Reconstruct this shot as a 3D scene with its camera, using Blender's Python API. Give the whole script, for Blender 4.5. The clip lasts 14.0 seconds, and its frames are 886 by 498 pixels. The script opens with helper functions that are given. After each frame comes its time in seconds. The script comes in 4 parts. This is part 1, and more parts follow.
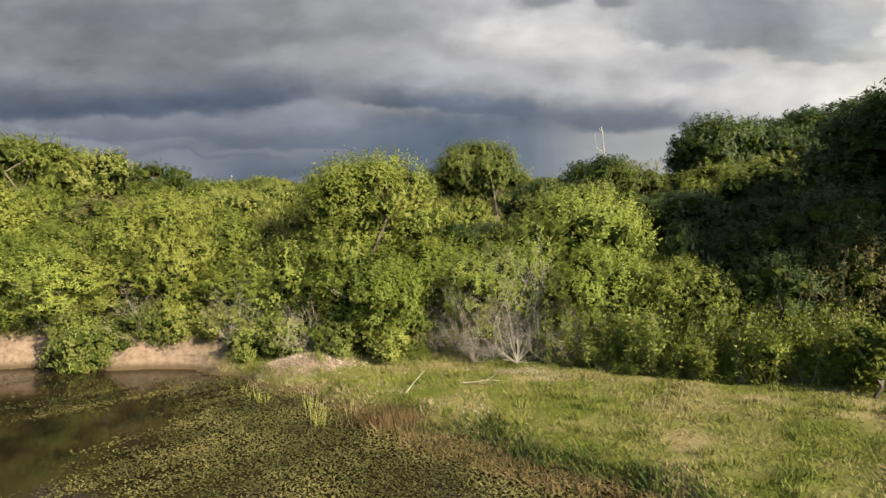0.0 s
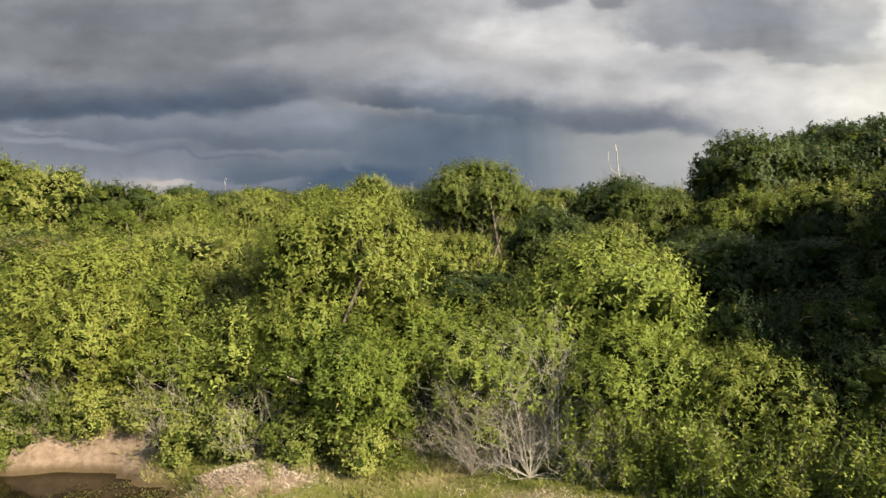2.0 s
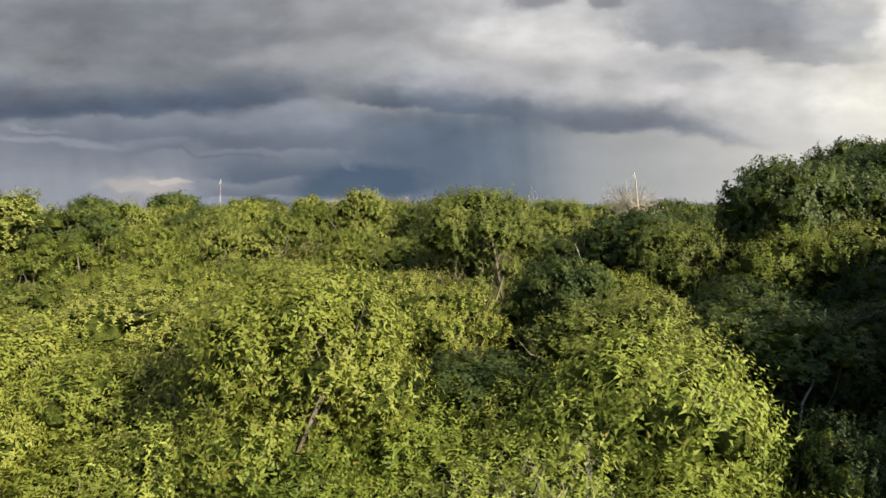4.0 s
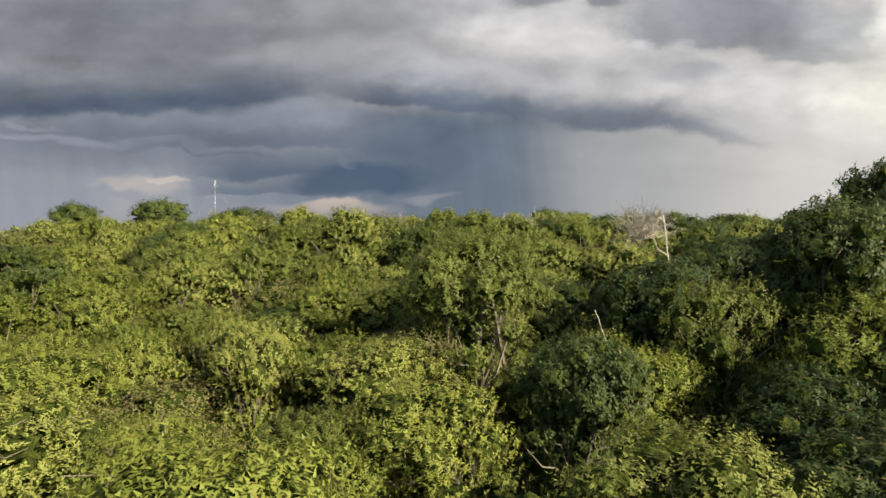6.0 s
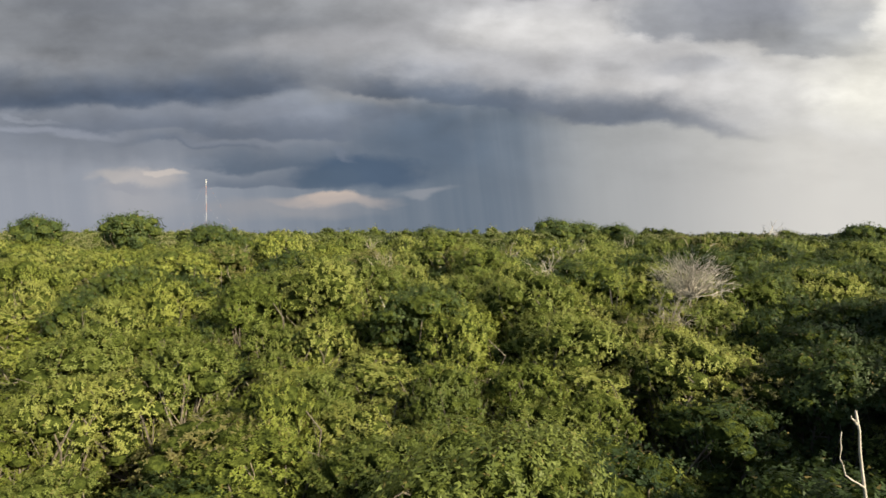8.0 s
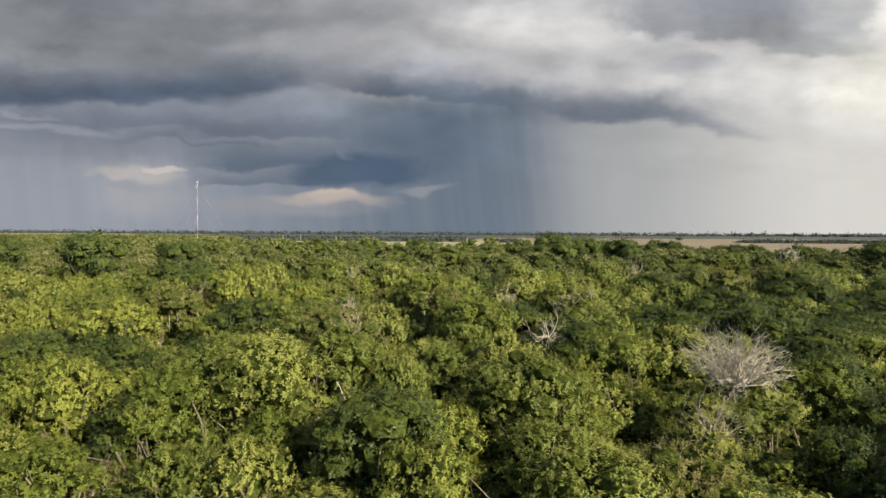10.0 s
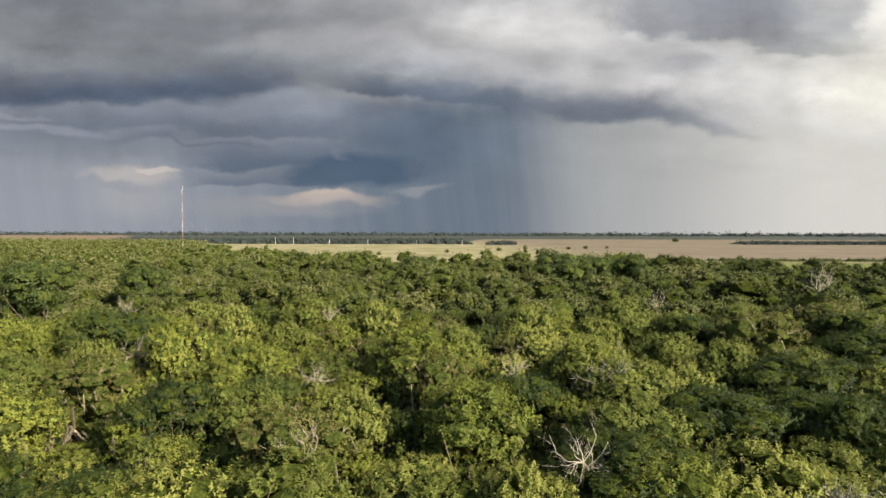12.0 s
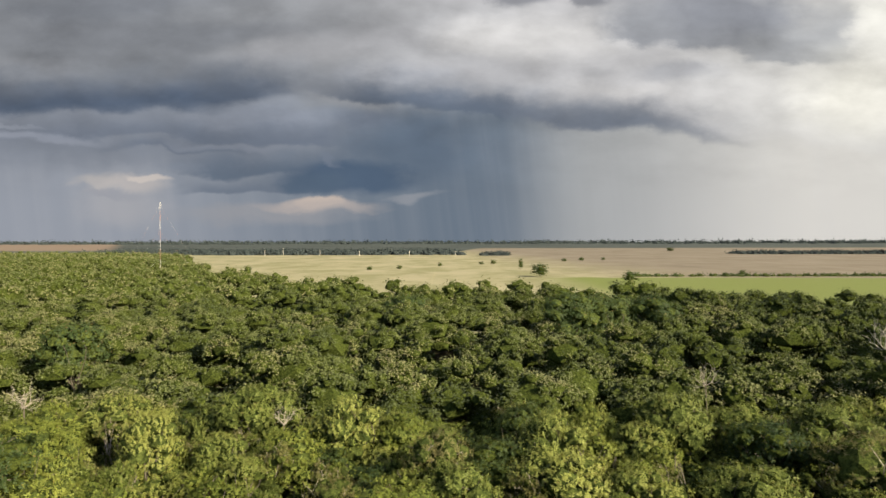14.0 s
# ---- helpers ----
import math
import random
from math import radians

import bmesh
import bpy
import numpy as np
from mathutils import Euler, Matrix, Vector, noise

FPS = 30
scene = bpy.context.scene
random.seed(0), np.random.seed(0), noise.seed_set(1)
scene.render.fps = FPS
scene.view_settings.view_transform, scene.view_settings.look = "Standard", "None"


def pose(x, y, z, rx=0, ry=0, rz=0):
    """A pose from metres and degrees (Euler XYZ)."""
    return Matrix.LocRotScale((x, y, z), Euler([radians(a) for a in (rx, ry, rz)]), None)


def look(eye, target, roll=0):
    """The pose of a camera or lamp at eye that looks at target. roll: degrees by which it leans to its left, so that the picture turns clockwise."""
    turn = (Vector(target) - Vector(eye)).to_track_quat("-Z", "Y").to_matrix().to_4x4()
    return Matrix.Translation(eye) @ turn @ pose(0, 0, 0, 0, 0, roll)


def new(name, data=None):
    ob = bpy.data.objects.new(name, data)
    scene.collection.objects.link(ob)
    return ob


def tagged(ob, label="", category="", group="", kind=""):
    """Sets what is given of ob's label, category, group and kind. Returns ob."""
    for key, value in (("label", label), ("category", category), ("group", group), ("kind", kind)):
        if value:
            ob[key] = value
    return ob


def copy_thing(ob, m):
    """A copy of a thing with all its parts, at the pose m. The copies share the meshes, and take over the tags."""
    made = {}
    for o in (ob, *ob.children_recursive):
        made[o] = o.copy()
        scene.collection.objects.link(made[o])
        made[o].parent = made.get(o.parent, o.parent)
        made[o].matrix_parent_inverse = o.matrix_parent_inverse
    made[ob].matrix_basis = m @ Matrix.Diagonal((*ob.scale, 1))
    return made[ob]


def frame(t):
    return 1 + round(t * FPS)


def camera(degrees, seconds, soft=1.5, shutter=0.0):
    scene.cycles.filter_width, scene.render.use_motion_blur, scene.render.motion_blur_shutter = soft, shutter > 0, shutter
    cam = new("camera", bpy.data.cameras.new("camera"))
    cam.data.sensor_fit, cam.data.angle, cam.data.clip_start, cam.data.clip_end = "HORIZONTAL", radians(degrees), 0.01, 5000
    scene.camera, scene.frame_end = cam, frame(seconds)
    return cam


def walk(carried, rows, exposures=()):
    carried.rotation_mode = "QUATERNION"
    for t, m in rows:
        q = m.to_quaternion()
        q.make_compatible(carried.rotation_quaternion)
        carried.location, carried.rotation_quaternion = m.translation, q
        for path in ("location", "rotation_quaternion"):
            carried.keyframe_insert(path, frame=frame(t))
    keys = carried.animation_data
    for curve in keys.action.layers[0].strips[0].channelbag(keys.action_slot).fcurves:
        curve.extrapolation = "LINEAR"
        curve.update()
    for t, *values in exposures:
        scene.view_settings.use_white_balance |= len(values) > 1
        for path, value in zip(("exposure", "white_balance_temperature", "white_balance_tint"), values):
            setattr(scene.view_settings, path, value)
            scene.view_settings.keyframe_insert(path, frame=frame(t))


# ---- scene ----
cam = camera(74.0, 14.0)
EXPOSURE = 1.3
PATH = [
    (0, (0.696, 0.423, 4.195), (0.614, 2.421, 4.171), 0.0),
    (0.5, (0.708, 1.499, 4.63), (0.628, 3.497, 4.605), 0.0),
    (1, (0.733, 2.638, 5.102), (0.654, 4.636, 5.077), 0.0),
    (1.5, (0.732, 3.746, 5.548), (0.656, 5.744, 5.523), 0.0),
    (2, (0.695, 4.942, 6.036), (0.625, 6.941, 6.015), -0.0),
    (2.5, (0.705, 5.965, 6.552), (0.638, 7.963, 6.529), -0.1),
    (3, (0.718, 7.127, 7.111), (0.654, 9.126, 7.089), -0.1),
    (3.2, (0.708, 7.59, 7.302), (0.645, 9.589, 7.281), -0.0),
    (5.3, (0.725, 11.47, 9.33), (0.663, 13.469, 9.3), -0.0),
    (5.5, (0.716, 11.988, 9.516), (0.658, 13.987, 9.492), 0.1),
    (6, (0.879, 14.106, 10.542), (0.823, 16.105, 10.512), 0.0),
    (6.5, (0.85, 16.588, 11.68), (0.797, 18.586, 11.639), -0.1),
    (7, (0.617, 19.444, 12.735), (0.566, 21.443, 12.689), -0.0),
    (7.5, (0.43, 22.359, 13.817), (0.383, 24.358, 13.769), 0.0),
    (8, (0.496, 25.646, 15.508), (0.447, 27.645, 15.456), 0.1),
    (8.2, (0.613, 26.799, 15.988), (0.56, 28.798, 15.945), 0.3),
    (10.3, (1.848, 37.46, 20.491), (1.803, 39.459, 20.431), 0.2),
    (10.5, (1.877, 38.673, 20.906), (1.832, 40.672, 20.848), 0.1),
    (11, (1.859, 41.906, 22.011), (1.818, 43.905, 21.955), 0.1),
    (11.5, (1.776, 45.176, 23.02), (1.741, 47.175, 22.961), 0.1),
    (12, (1.695, 49.0, 24.187), (1.665, 50.999, 24.128), 0.1),
    (12.5, (1.608, 52.947, 25.445), (1.583, 54.946, 25.396), 0.0),
    (13, (1.524, 58.009, 26.971), (1.507, 60.008, 26.932), 0.1),
    (13.5, (1.4, 62.767, 28.549), (1.389, 64.767, 28.514), 0.0),
    (14, (1.442, 68.005, 30.625), (1.436, 70.005, 30.59), -0.1),
]
walk(cam, [(t, look(eye, target, roll)) for t, eye, target, roll in PATH], [(0, EXPOSURE), (14, EXPOSURE)])

# ---------------------------------------------------------------- node arithmetic
class Sock:
    """A node socket that can be added, multiplied and so on."""

    def __init__(self, tree, socket):
        self.tree, self.s = tree, socket

    def op(self, kind, *others, clamp=False):
        n = self.tree.nodes.new("ShaderNodeMath")
        n.operation, n.use_clamp = kind, clamp
        for i, o in enumerate((self, *others)):
            if isinstance(o, Sock):
                self.tree.links.new(o.s, n.inputs[i])
            else:
                n.inputs[i].default_value = o
        return Sock(self.tree, n.outputs[0])

    def __add__(self, o): return self.op("ADD", o)
    def __radd__(self, o): return self.op("ADD", o)
    def __sub__(self, o): return self.op("SUBTRACT", o)
    def __rsub__(self, o): return (self * -1.0) + o
    def __mul__(self, o): return self.op("MULTIPLY", o)
    def __rmul__(self, o): return self.op("MULTIPLY", o)
    def __truediv__(self, o): return self.op("DIVIDE", o)
    def sat(self): return self.op("ADD", 0.0, clamp=True)

    def ramp(self, a, b):
        """0 at a, 1 at b, smooth between."""
        n = self.tree.nodes.new("ShaderNodeMapRange")
        n.interpolation_type = "SMOOTHSTEP"
        self.tree.links.new(self.s, n.inputs["Value"])
        lo, hi = (a, b) if a < b else (b, a)
        n.inputs["From Min"].default_value, n.inputs["From Max"].default_value = lo, hi
        n.inputs["To Min"].default_value, n.inputs["To Max"].default_value = (0, 1) if a < b else (1, 0)
        return Sock(self.tree, n.outputs["Result"])


def vec(tree, x, y, z=0.0):
    n = tree.nodes.new("ShaderNodeCombineXYZ")
    for i, o in enumerate((x, y, z)):
        if isinstance(o, Sock):
            tree.links.new(o.s, n.inputs[i])
        else:
            n.inputs[i].default_value = o
    return Sock(tree, n.outputs[0])


def split(v):
    n = v.tree.nodes.new("ShaderNodeSeparateXYZ")
    v.tree.links.new(v.s, n.inputs[0])
    return [Sock(v.tree, o) for o in n.outputs]


def fbm(v, scale, detail=4.0, rough=0.55, distort=0.0):
    n = v.tree.nodes.new("ShaderNodeTexNoise")
    v.tree.links.new(v.s, n.inputs["Vector"])
    n.inputs["Scale"].default_value, n.inputs["Detail"].default_value = scale, detail
    n.inputs["Roughness"].default_value, n.inputs["Distortion"].default_value = rough, distort
    return Sock(v.tree, n.outputs[0])


def cells(v, scale):
    """A random value for each cell of a Voronoi pattern."""
    n = v.tree.nodes.new("ShaderNodeTexVoronoi")
    v.tree.links.new(v.s, n.inputs["Vector"])
    n.inputs["Scale"].default_value = scale
    c = n.outputs["Color"]
    return split(Sock(v.tree, c))[0]


def puff(v, scale):
    """Rounded heaps: 0 in the middle of each, about 1 in the folds between."""
    n = v.tree.nodes.new("ShaderNodeTexVoronoi")
    n.feature = "SMOOTH_F1"
    v.tree.links.new(v.s, n.inputs["Vector"])
    n.inputs["Scale"].default_value, n.inputs["Smoothness"].default_value = scale, 0.25
    return Sock(v.tree, n.outputs["Distance"])


def mix(tree, fac, a, b):
    n = tree.nodes.new("ShaderNodeMix")
    n.data_type = "RGBA"
    for key, o in ((0, fac), (6, a), (7, b)):
        if isinstance(o, Sock):
            tree.links.new(o.s, n.inputs[key])
        elif key == 0:
            n.inputs[0].default_value = o
        else:
            n.inputs[key].default_value = (*o, 1)
    return Sock(tree, n.outputs[2])


def bump(tree, height, strength, distance):
    n = tree.nodes.new("ShaderNodeBump")
    tree.links.new(height.s, n.inputs["Height"])
    n.inputs["Strength"].default_value, n.inputs["Distance"].default_value = strength, distance
    return n.outputs[0]


def material(name):
    m = bpy.data.materials.new(name)
    m.use_nodes = True
    t = m.node_tree
    g = t.nodes.new("ShaderNodeNewGeometry")
    return m, t, t.nodes["Principled BSDF"], Sock(t, g.outputs["Position"]), Sock(t, g.outputs["Random Per Island"])


def put(tree, sock, node, key):
    tree.links.new(sock.s if isinstance(sock, Sock) else sock, node.inputs[key])


# ---------------------------------------------------------------- light: a low warm sun behind on the right, storm sky ahead
SUN_AZ, SUN_EL = 128.0, 27.0        # degrees clockwise from +y, and up
sun_dir = Vector((math.sin(radians(SUN_AZ)) * math.cos(radians(SUN_EL)), math.cos(radians(SUN_AZ)) * math.cos(radians(SUN_EL)), math.sin(radians(SUN_EL))))
sun_data = bpy.data.lights.new("sun", "SUN")
sun_data.energy, sun_data.angle, sun_data.color = 5.0, radians(0.6), (1.0, 0.87, 0.62)
sun = new("sun", sun_data)
sun.matrix_world = look((0, 0, 60), Vector((0, 0, 60)) - sun_dir)

world = bpy.data.worlds.new("storm_sky")
world.use_nodes = True
scene.world = world
wt = world.node_tree
sky = wt.nodes.new("ShaderNodeTexSky")
sky.sky_type, sky.sun_disc = "NISHITA", False
sky.sun_elevation, sky.sun_rotation = radians(SUN_EL), radians(SUN_AZ)
way = split(Sock(wt, wt.nodes.new("ShaderNodeTexCoord").outputs["Generated"]))
ahead = way[1].op("MAXIMUM", 0.12)
U, V = way[0] / ahead, way[2] / ahead        # tangents to the right of and above the heading
wind = vec(wt, U * 2.2, V * 5.5, 0.3)
wisp = vec(wt, U * 6.0, V * 10.0, 1.7)
n1, n2, n3 = fbm(wind, 1.6, 6, 0.55, 0.2), fbm(wisp, 1.3, 9, 0.58, 0.2), fbm(vec(wt, U * 3, V * 6, 7.0), 1.3, 6, 0.55)
n4 = fbm(vec(wt, U * 14.0, V * 20.0, 5.0), 1.0, 6, 0.6)
UU = U + (n1 - 0.5) * 0.11 + (n2 - 0.5) * 0.1 + (n4 - 0.5) * 0.05
heap1 = puff(vec(wt, U * 5.0 + n1 * 1.2, V * 11.0 + n3 * 1.2, 0.5), 1.0)
heap2 = puff(vec(wt, U * 13.0 + n2 * 1.4, V * 26.0 + n1 * 1.4, 2.5), 1.0)
VV = V + (n3 - 0.5) * 0.026 + (n2 - 0.5) * 0.034 + (n4 - 0.5) * 0.014 + (heap1 - 0.4) * 0.016 + (heap2 - 0.4) * 0.014


def lin(r, g, b):
    return tuple(((c / 255 + 0.055) / 1.055) ** 2.4 if c > 10 else c / 255 / 12.92 for c in (r, g, b))


def bank(colour, into, u, v, su, sv, soft=0.6, cover=1.0, lean=0.0):
    """Lays a ragged cloud of half widths su, sv over the sky so far."""
    a, b = (UU - u) / su, (VV - v - (UU - u) * lean) / sv
    d = (a * a + b * b).op("SQRT")
    return mix(wt, d.ramp(1.0 + soft * 0.35, 1.0 - soft * 0.7) * cover, into, lin(*colour))


def sky_at(x, y):
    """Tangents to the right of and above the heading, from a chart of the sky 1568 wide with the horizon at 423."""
    return (x - 784) / 1040 - 0.003, (423 - y) / 1040


def blot(colour, into, x, y, w, h, soft=0.8, cover=1.0, lean=0.0):
    u, v = sky_at(x, y)
    return bank(colour, into, u, v, w / 1040, h / 1040, soft, cover, lean)


def shelf(colour, into, xa, ya, xb, yb, deep, cover=0.9, crisp=7.0, ends=110.0):
    """A cloud with a flat dark base that runs from one place to another and fades out upwards."""
    (ua, va), (ub, vb) = sky_at(xa, ya), sky_at(xb, yb)
    over = VV - va - (UU - ua) * ((vb - va) / (ub - ua))
    body = over.ramp(-crisp / 2080, crisp / 2080) * over.ramp(deep / 1040, deep * 0.12 / 1040)
    body = body * UU.ramp(ua - ends / 1040, ua + ends / 2080) * UU.ramp(ub + ends / 1040, ub - ends / 2080)
    return mix(wt, body * cover, into, lin(*colour))


# grey overcast, brighter to the right
cloud = mix(wt, U.ramp(-0.45, 0.3), lin(138, 141, 146), lin(199, 198, 199))
cloud = mix(wt, U.ramp(0.3, 0.62), cloud, lin(212, 210, 206))
cloud = blot((124, 127, 133), cloud, 250, 60, 330, 50, 1.0, 0.8)
cloud = blot((150, 152, 157), cloud, 40, 118, 130, 22, 1.0, 0.7)
cloud = blot((116, 120, 128), cloud, 180, 10, 260, 26, 1.0, 0.6)
cloud = blot((168, 168, 171), cloud, 560, 85, 200, 26, 1.0, 0.7, 0.12)
cloud = blot((150, 152, 156), cloud, 480, 25, 190, 26, 1.0, 0.6)
cloud = blot((222, 220, 218), cloud, 950, 60, 190, 36, 1.0, 0.8)
cloud = blot((184, 184, 187), cloud, 820, 130, 190, 28, 1.0, 0.7)
cloud = blot((206, 204, 203), cloud, 1130, 165, 150, 24, 1.0, 0.7)
# heavy grey heaps high on the right, with ragged bases
cloud = shelf((150, 153, 159), cloud, 1090, 70, 1400, 92, 170, 0.9, 14, 60)
cloud = shelf((166, 168, 171), cloud, 1330, 106, 1500, 106, 170, 0.9, 10, 30)
cloud = blot((141, 144, 152), cloud, 1300, 22, 130, 46, 0.9, 0.85)
cloud = blot((168, 169, 173), cloud, 1200, 122, 75, 22, 0.9, 0.8)
cloud = blot((180, 180, 182), cloud, 1052, 120, 46, 12, 0.9, 0.6)
cloud = blot((138, 140, 147), cloud, 915, -8, 70, 24, 0.6, 0.8)
cloud = blot((138, 140, 147), cloud, 1050, -12, 36, 22, 0.6, 0.8)
cloud = blot((240, 237, 226), cloud, 1530, 165, 135, 85, 1.0, 0.95)
cloud = blot((243, 241, 232), cloud, 1570, 40, 75, 70, 0.9, 0.9)
# rain veil under the cloud base: pale on the left, slate in the middle, bright on the right
veil = mix(wt, U.ramp(-0.62, 0.0), lin(146, 151, 161), lin(104, 116, 130))
veil = mix(wt, U.ramp(0.07, 0.27), veil, lin(164, 166, 167))
veil = mix(wt, U.ramp(0.24, 0.66), veil, lin(212, 209, 203))
rain = fbm(vec(wt, U * 30.0 + V * 4.0, V * 1.2, 4.0), 1.0, 4, 0.5)
veil = mix(wt, rain.ramp(0.35, 0.7) * 0.07, veil, lin(196, 196, 198))
low = VV + (UU + 0.1) * 0.13 * UU.ramp(-0.1, 0.0)
cloud = mix(wt, low.ramp(0.272, 0.246) * UU.ramp(-0.15, 0.1) + low.ramp(0.26, 0.2) * UU.ramp(0.1, -0.15), cloud, veil)
# long dark shelf across, then the stacked tiers below it
cloud = blot((122, 128, 139), cloud, 230, 235, 520, 62, 0.9, 0.9)
cloud = blot((137, 143, 155), cloud, 470, 205, 150, 26, 0.9, 0.7)
cloud = shelf((146, 149, 156), cloud, 1000, 216, 1270, 246, 66, 0.85, 20, 90)
cloud = shelf((112, 120, 133), cloud, 610, 168, 1150, 236, 76, 0.9, 16, 130)
cloud = shelf((94, 106, 123), cloud, 640, 172, 860, 206, 42, 0.7, 10, 90)
cloud = shelf((88, 99, 116), cloud, -500, 210, 500, 178, 96, 0.92, 16, 120)
cloud = shelf((80, 93, 112), cloud, 20, 200, 370, 190, 46, 0.7, 14, 90)
cloud = blot((140, 144, 151), cloud, 45, 125, 60, 18, 0.9, 0.6)
cloud = shelf((110, 118, 132), cloud, 60, 246, 300, 240, 40, 0.8, 8, 90)
cloud = blot((150, 155, 167), cloud, 60, 238, 120, 10, 1.0, 0.7, -0.1)
cloud = blot((150, 155, 166), cloud, 20, 214, 60, 5, 0.9, 0.6, -0.15)
cloud = shelf((106, 115, 130), cloud, 320, 248, 600, 252, 46, 0.85, 8, 70)
cloud = shelf((104, 113, 128), cloud, 210, 266, 420, 268, 24, 0.7, 8, 70)
cloud = blot((133, 139, 151), cloud, 400, 258, 120, 7, 0.9, 0.6)
cloud = shelf((94, 107, 124), cloud, 360, 302, 620, 302, 50, 0.85, 9, 80)
cloud = shelf((104, 114, 129), cloud, 360, 336, 520, 338, 44, 0.8, 8, 60)
cloud = blot((93, 107, 124), cloud, 735, 262, 115, 70, 1.0, 0.85)
cloud = blot((78, 95, 116), cloud, 620, 316, 135, 30, 0.55, 0.95)
cloud = blot((84, 100, 119), cloud, 545, 326, 70, 20, 0.6, 0.85)
cloud = blot((116, 125, 140), cloud, 592, 282, 14, 20, 0.8, 0.6)
cloud = blot((114, 123, 138), cloud, 650, 205, 60, 20, 0.9, 0.6)
cloud = blot((126, 134, 147), cloud, 335, 292, 40, 8, 0.9, 0.5)
# breaks of warm light low down
cloud = blot((168, 167, 170), cloud, 225, 352, 85, 52, 1.0, 0.6)
cloud = blot((182, 177, 174), cloud, 175, 320, 46, 16, 0.9, 0.75)
cloud = blot((184, 178, 175), cloud, 245, 319, 62, 13, 0.9, 0.75)
cloud = blot((201, 192, 185), cloud, 268, 313, 46, 5, 0.7, 0.8)
cloud = blot((150, 152, 160), cloud, 205, 336, 60, 6, 0.8, 0.7)
cloud = blot((150, 150, 154), cloud, 470, 378, 160, 20, 0.9, 0.7)
cloud = blot((196, 181, 170), cloud, 555, 359, 62, 11, 0.6, 0.9)
cloud = blot((178, 168, 163), cloud, 560, 366, 110, 11, 0.9, 0.75)
cloud = blot((150, 152, 158), cloud, 745, 347, 55, 8, 0.9, 0.6, 0.15)
# fine billows high up, almost none in the rain
billow = fbm(vec(wt, U * 2.4 + n1 * 0.5, V * 5.2, 3.1), 2.3, 7, 0.52)
puffs = fbm(vec(wt, U * 6.0, V * 11.0, 9.4), 1.8, 7, 0.55)
high = V.ramp(0.13, 0.24)
lumps = puff(vec(wt, U * 8.0 + n2 * 2.2, V * 15.0 + n4 * 1.6, 6.5), 1.0)
strength = (1.05 + ((billow - 0.5) * 0.7 + (puffs - 0.5) * 0.55 + (0.4 - heap1) * 0.2 + (0.4 - heap2) * 0.16 + (0.45 - lumps) * 0.22) * (high * 0.6 + 0.3 * V.ramp(0.05, 0.12) + 0.06)) * 2.0 ** -EXPOSURE
# behind and overhead the overcast breaks up to a clear low-sun sky
clear = mix(wt, 1.0, (0, 0, 0), Sock(wt, sky.outputs[0]))
overhead = mix(wt, fbm(vec(wt, way[0], way[1], way[2]), 2.0, 5).ramp(0.3, 0.75), (0.22, 0.24, 0.27), (0.42, 0.43, 0.45))
bg_cloud, bg_clear, bg_mix = [wt.nodes.new(k) for k in ("ShaderNodeBackground", "ShaderNodeBackground", "ShaderNodeMixShader")]
cloud = mix(wt, way[1].ramp(0.32, 0.14), cloud, overhead)
put(wt, cloud, bg_cloud, "Color")
put(wt, strength, bg_cloud, "Strength")
put(wt, clear, bg_clear, "Color")
bg_clear.inputs["Strength"].default_value = 0.075
put(wt, way[1].ramp(0.1, -0.5), bg_mix, 0)
wt.links.new(bg_cloud.outputs[0], bg_mix.inputs[1])
wt.links.new(bg_clear.outputs[0], bg_mix.inputs[2])
wt.links.new(bg_mix.outputs[0], wt.nodes["World Output"].inputs[0])

# ---------------------------------------------------------------- lie of the land
WATER = -0.3


def step(x, a, b):
    t = np.clip((x - a) / (b - a), 0, 1)
    return t * t * (3 - 2 * t)


def wave(x, y, k, s=0.0):
    return (np.sin(x * k + 1.3 + s) * np.cos(y * k * 0.83 - 0.7 + s) + np.sin(x * k * 1.7 - y * k * 1.3 + s)) * 0.5


def shore(x, y):
    """Metres from the water's edge, over land positive."""
    slant = (x + 6.5) * 0.62 + (y - 19.1) * 0.785
    return np.maximum(slant, np.maximum(y - 20.7, -40 - x)) + 0.35 * wave(x, y, 0.9) + 0.16 * wave(x, y, 2.6, 2.0)


def land(x, y):
    """Height of the ground."""
    d = shore(x, y)
    cliff = step(x, -6.8, -8.6)
    meadow = -0.34 + 0.36 * step(d, -0.1, 0.9) + 0.055 * np.clip(d, 0, 14)
    earth = -0.34 + 1.3 * step(d, -0.05, 0.75) + 0.03 * np.clip(d, 0, 14)
    bed = -0.34 + 0.5 * np.maximum(d, -1.4)
    z = np.where(d > 0, meadow + (earth - meadow) * cliff, bed)
    mound = 0.42 * np.exp(-(((x + 4.5) / 1.5) ** 2 + ((y - 19.2) / 0.75) ** 2))
    rough = 0.05 * wave(x, y, 1.9, 1.0) * step(d, 0.2, 1.5) * (1 - step(y, 60, 200))
    wood = 1.2 * step(y, 20, 60) * (1 - step(y, 230, 300))
    far = 1 - step(y, 230, 330) * 0.75
    return (z + mound + rough) * far + wood


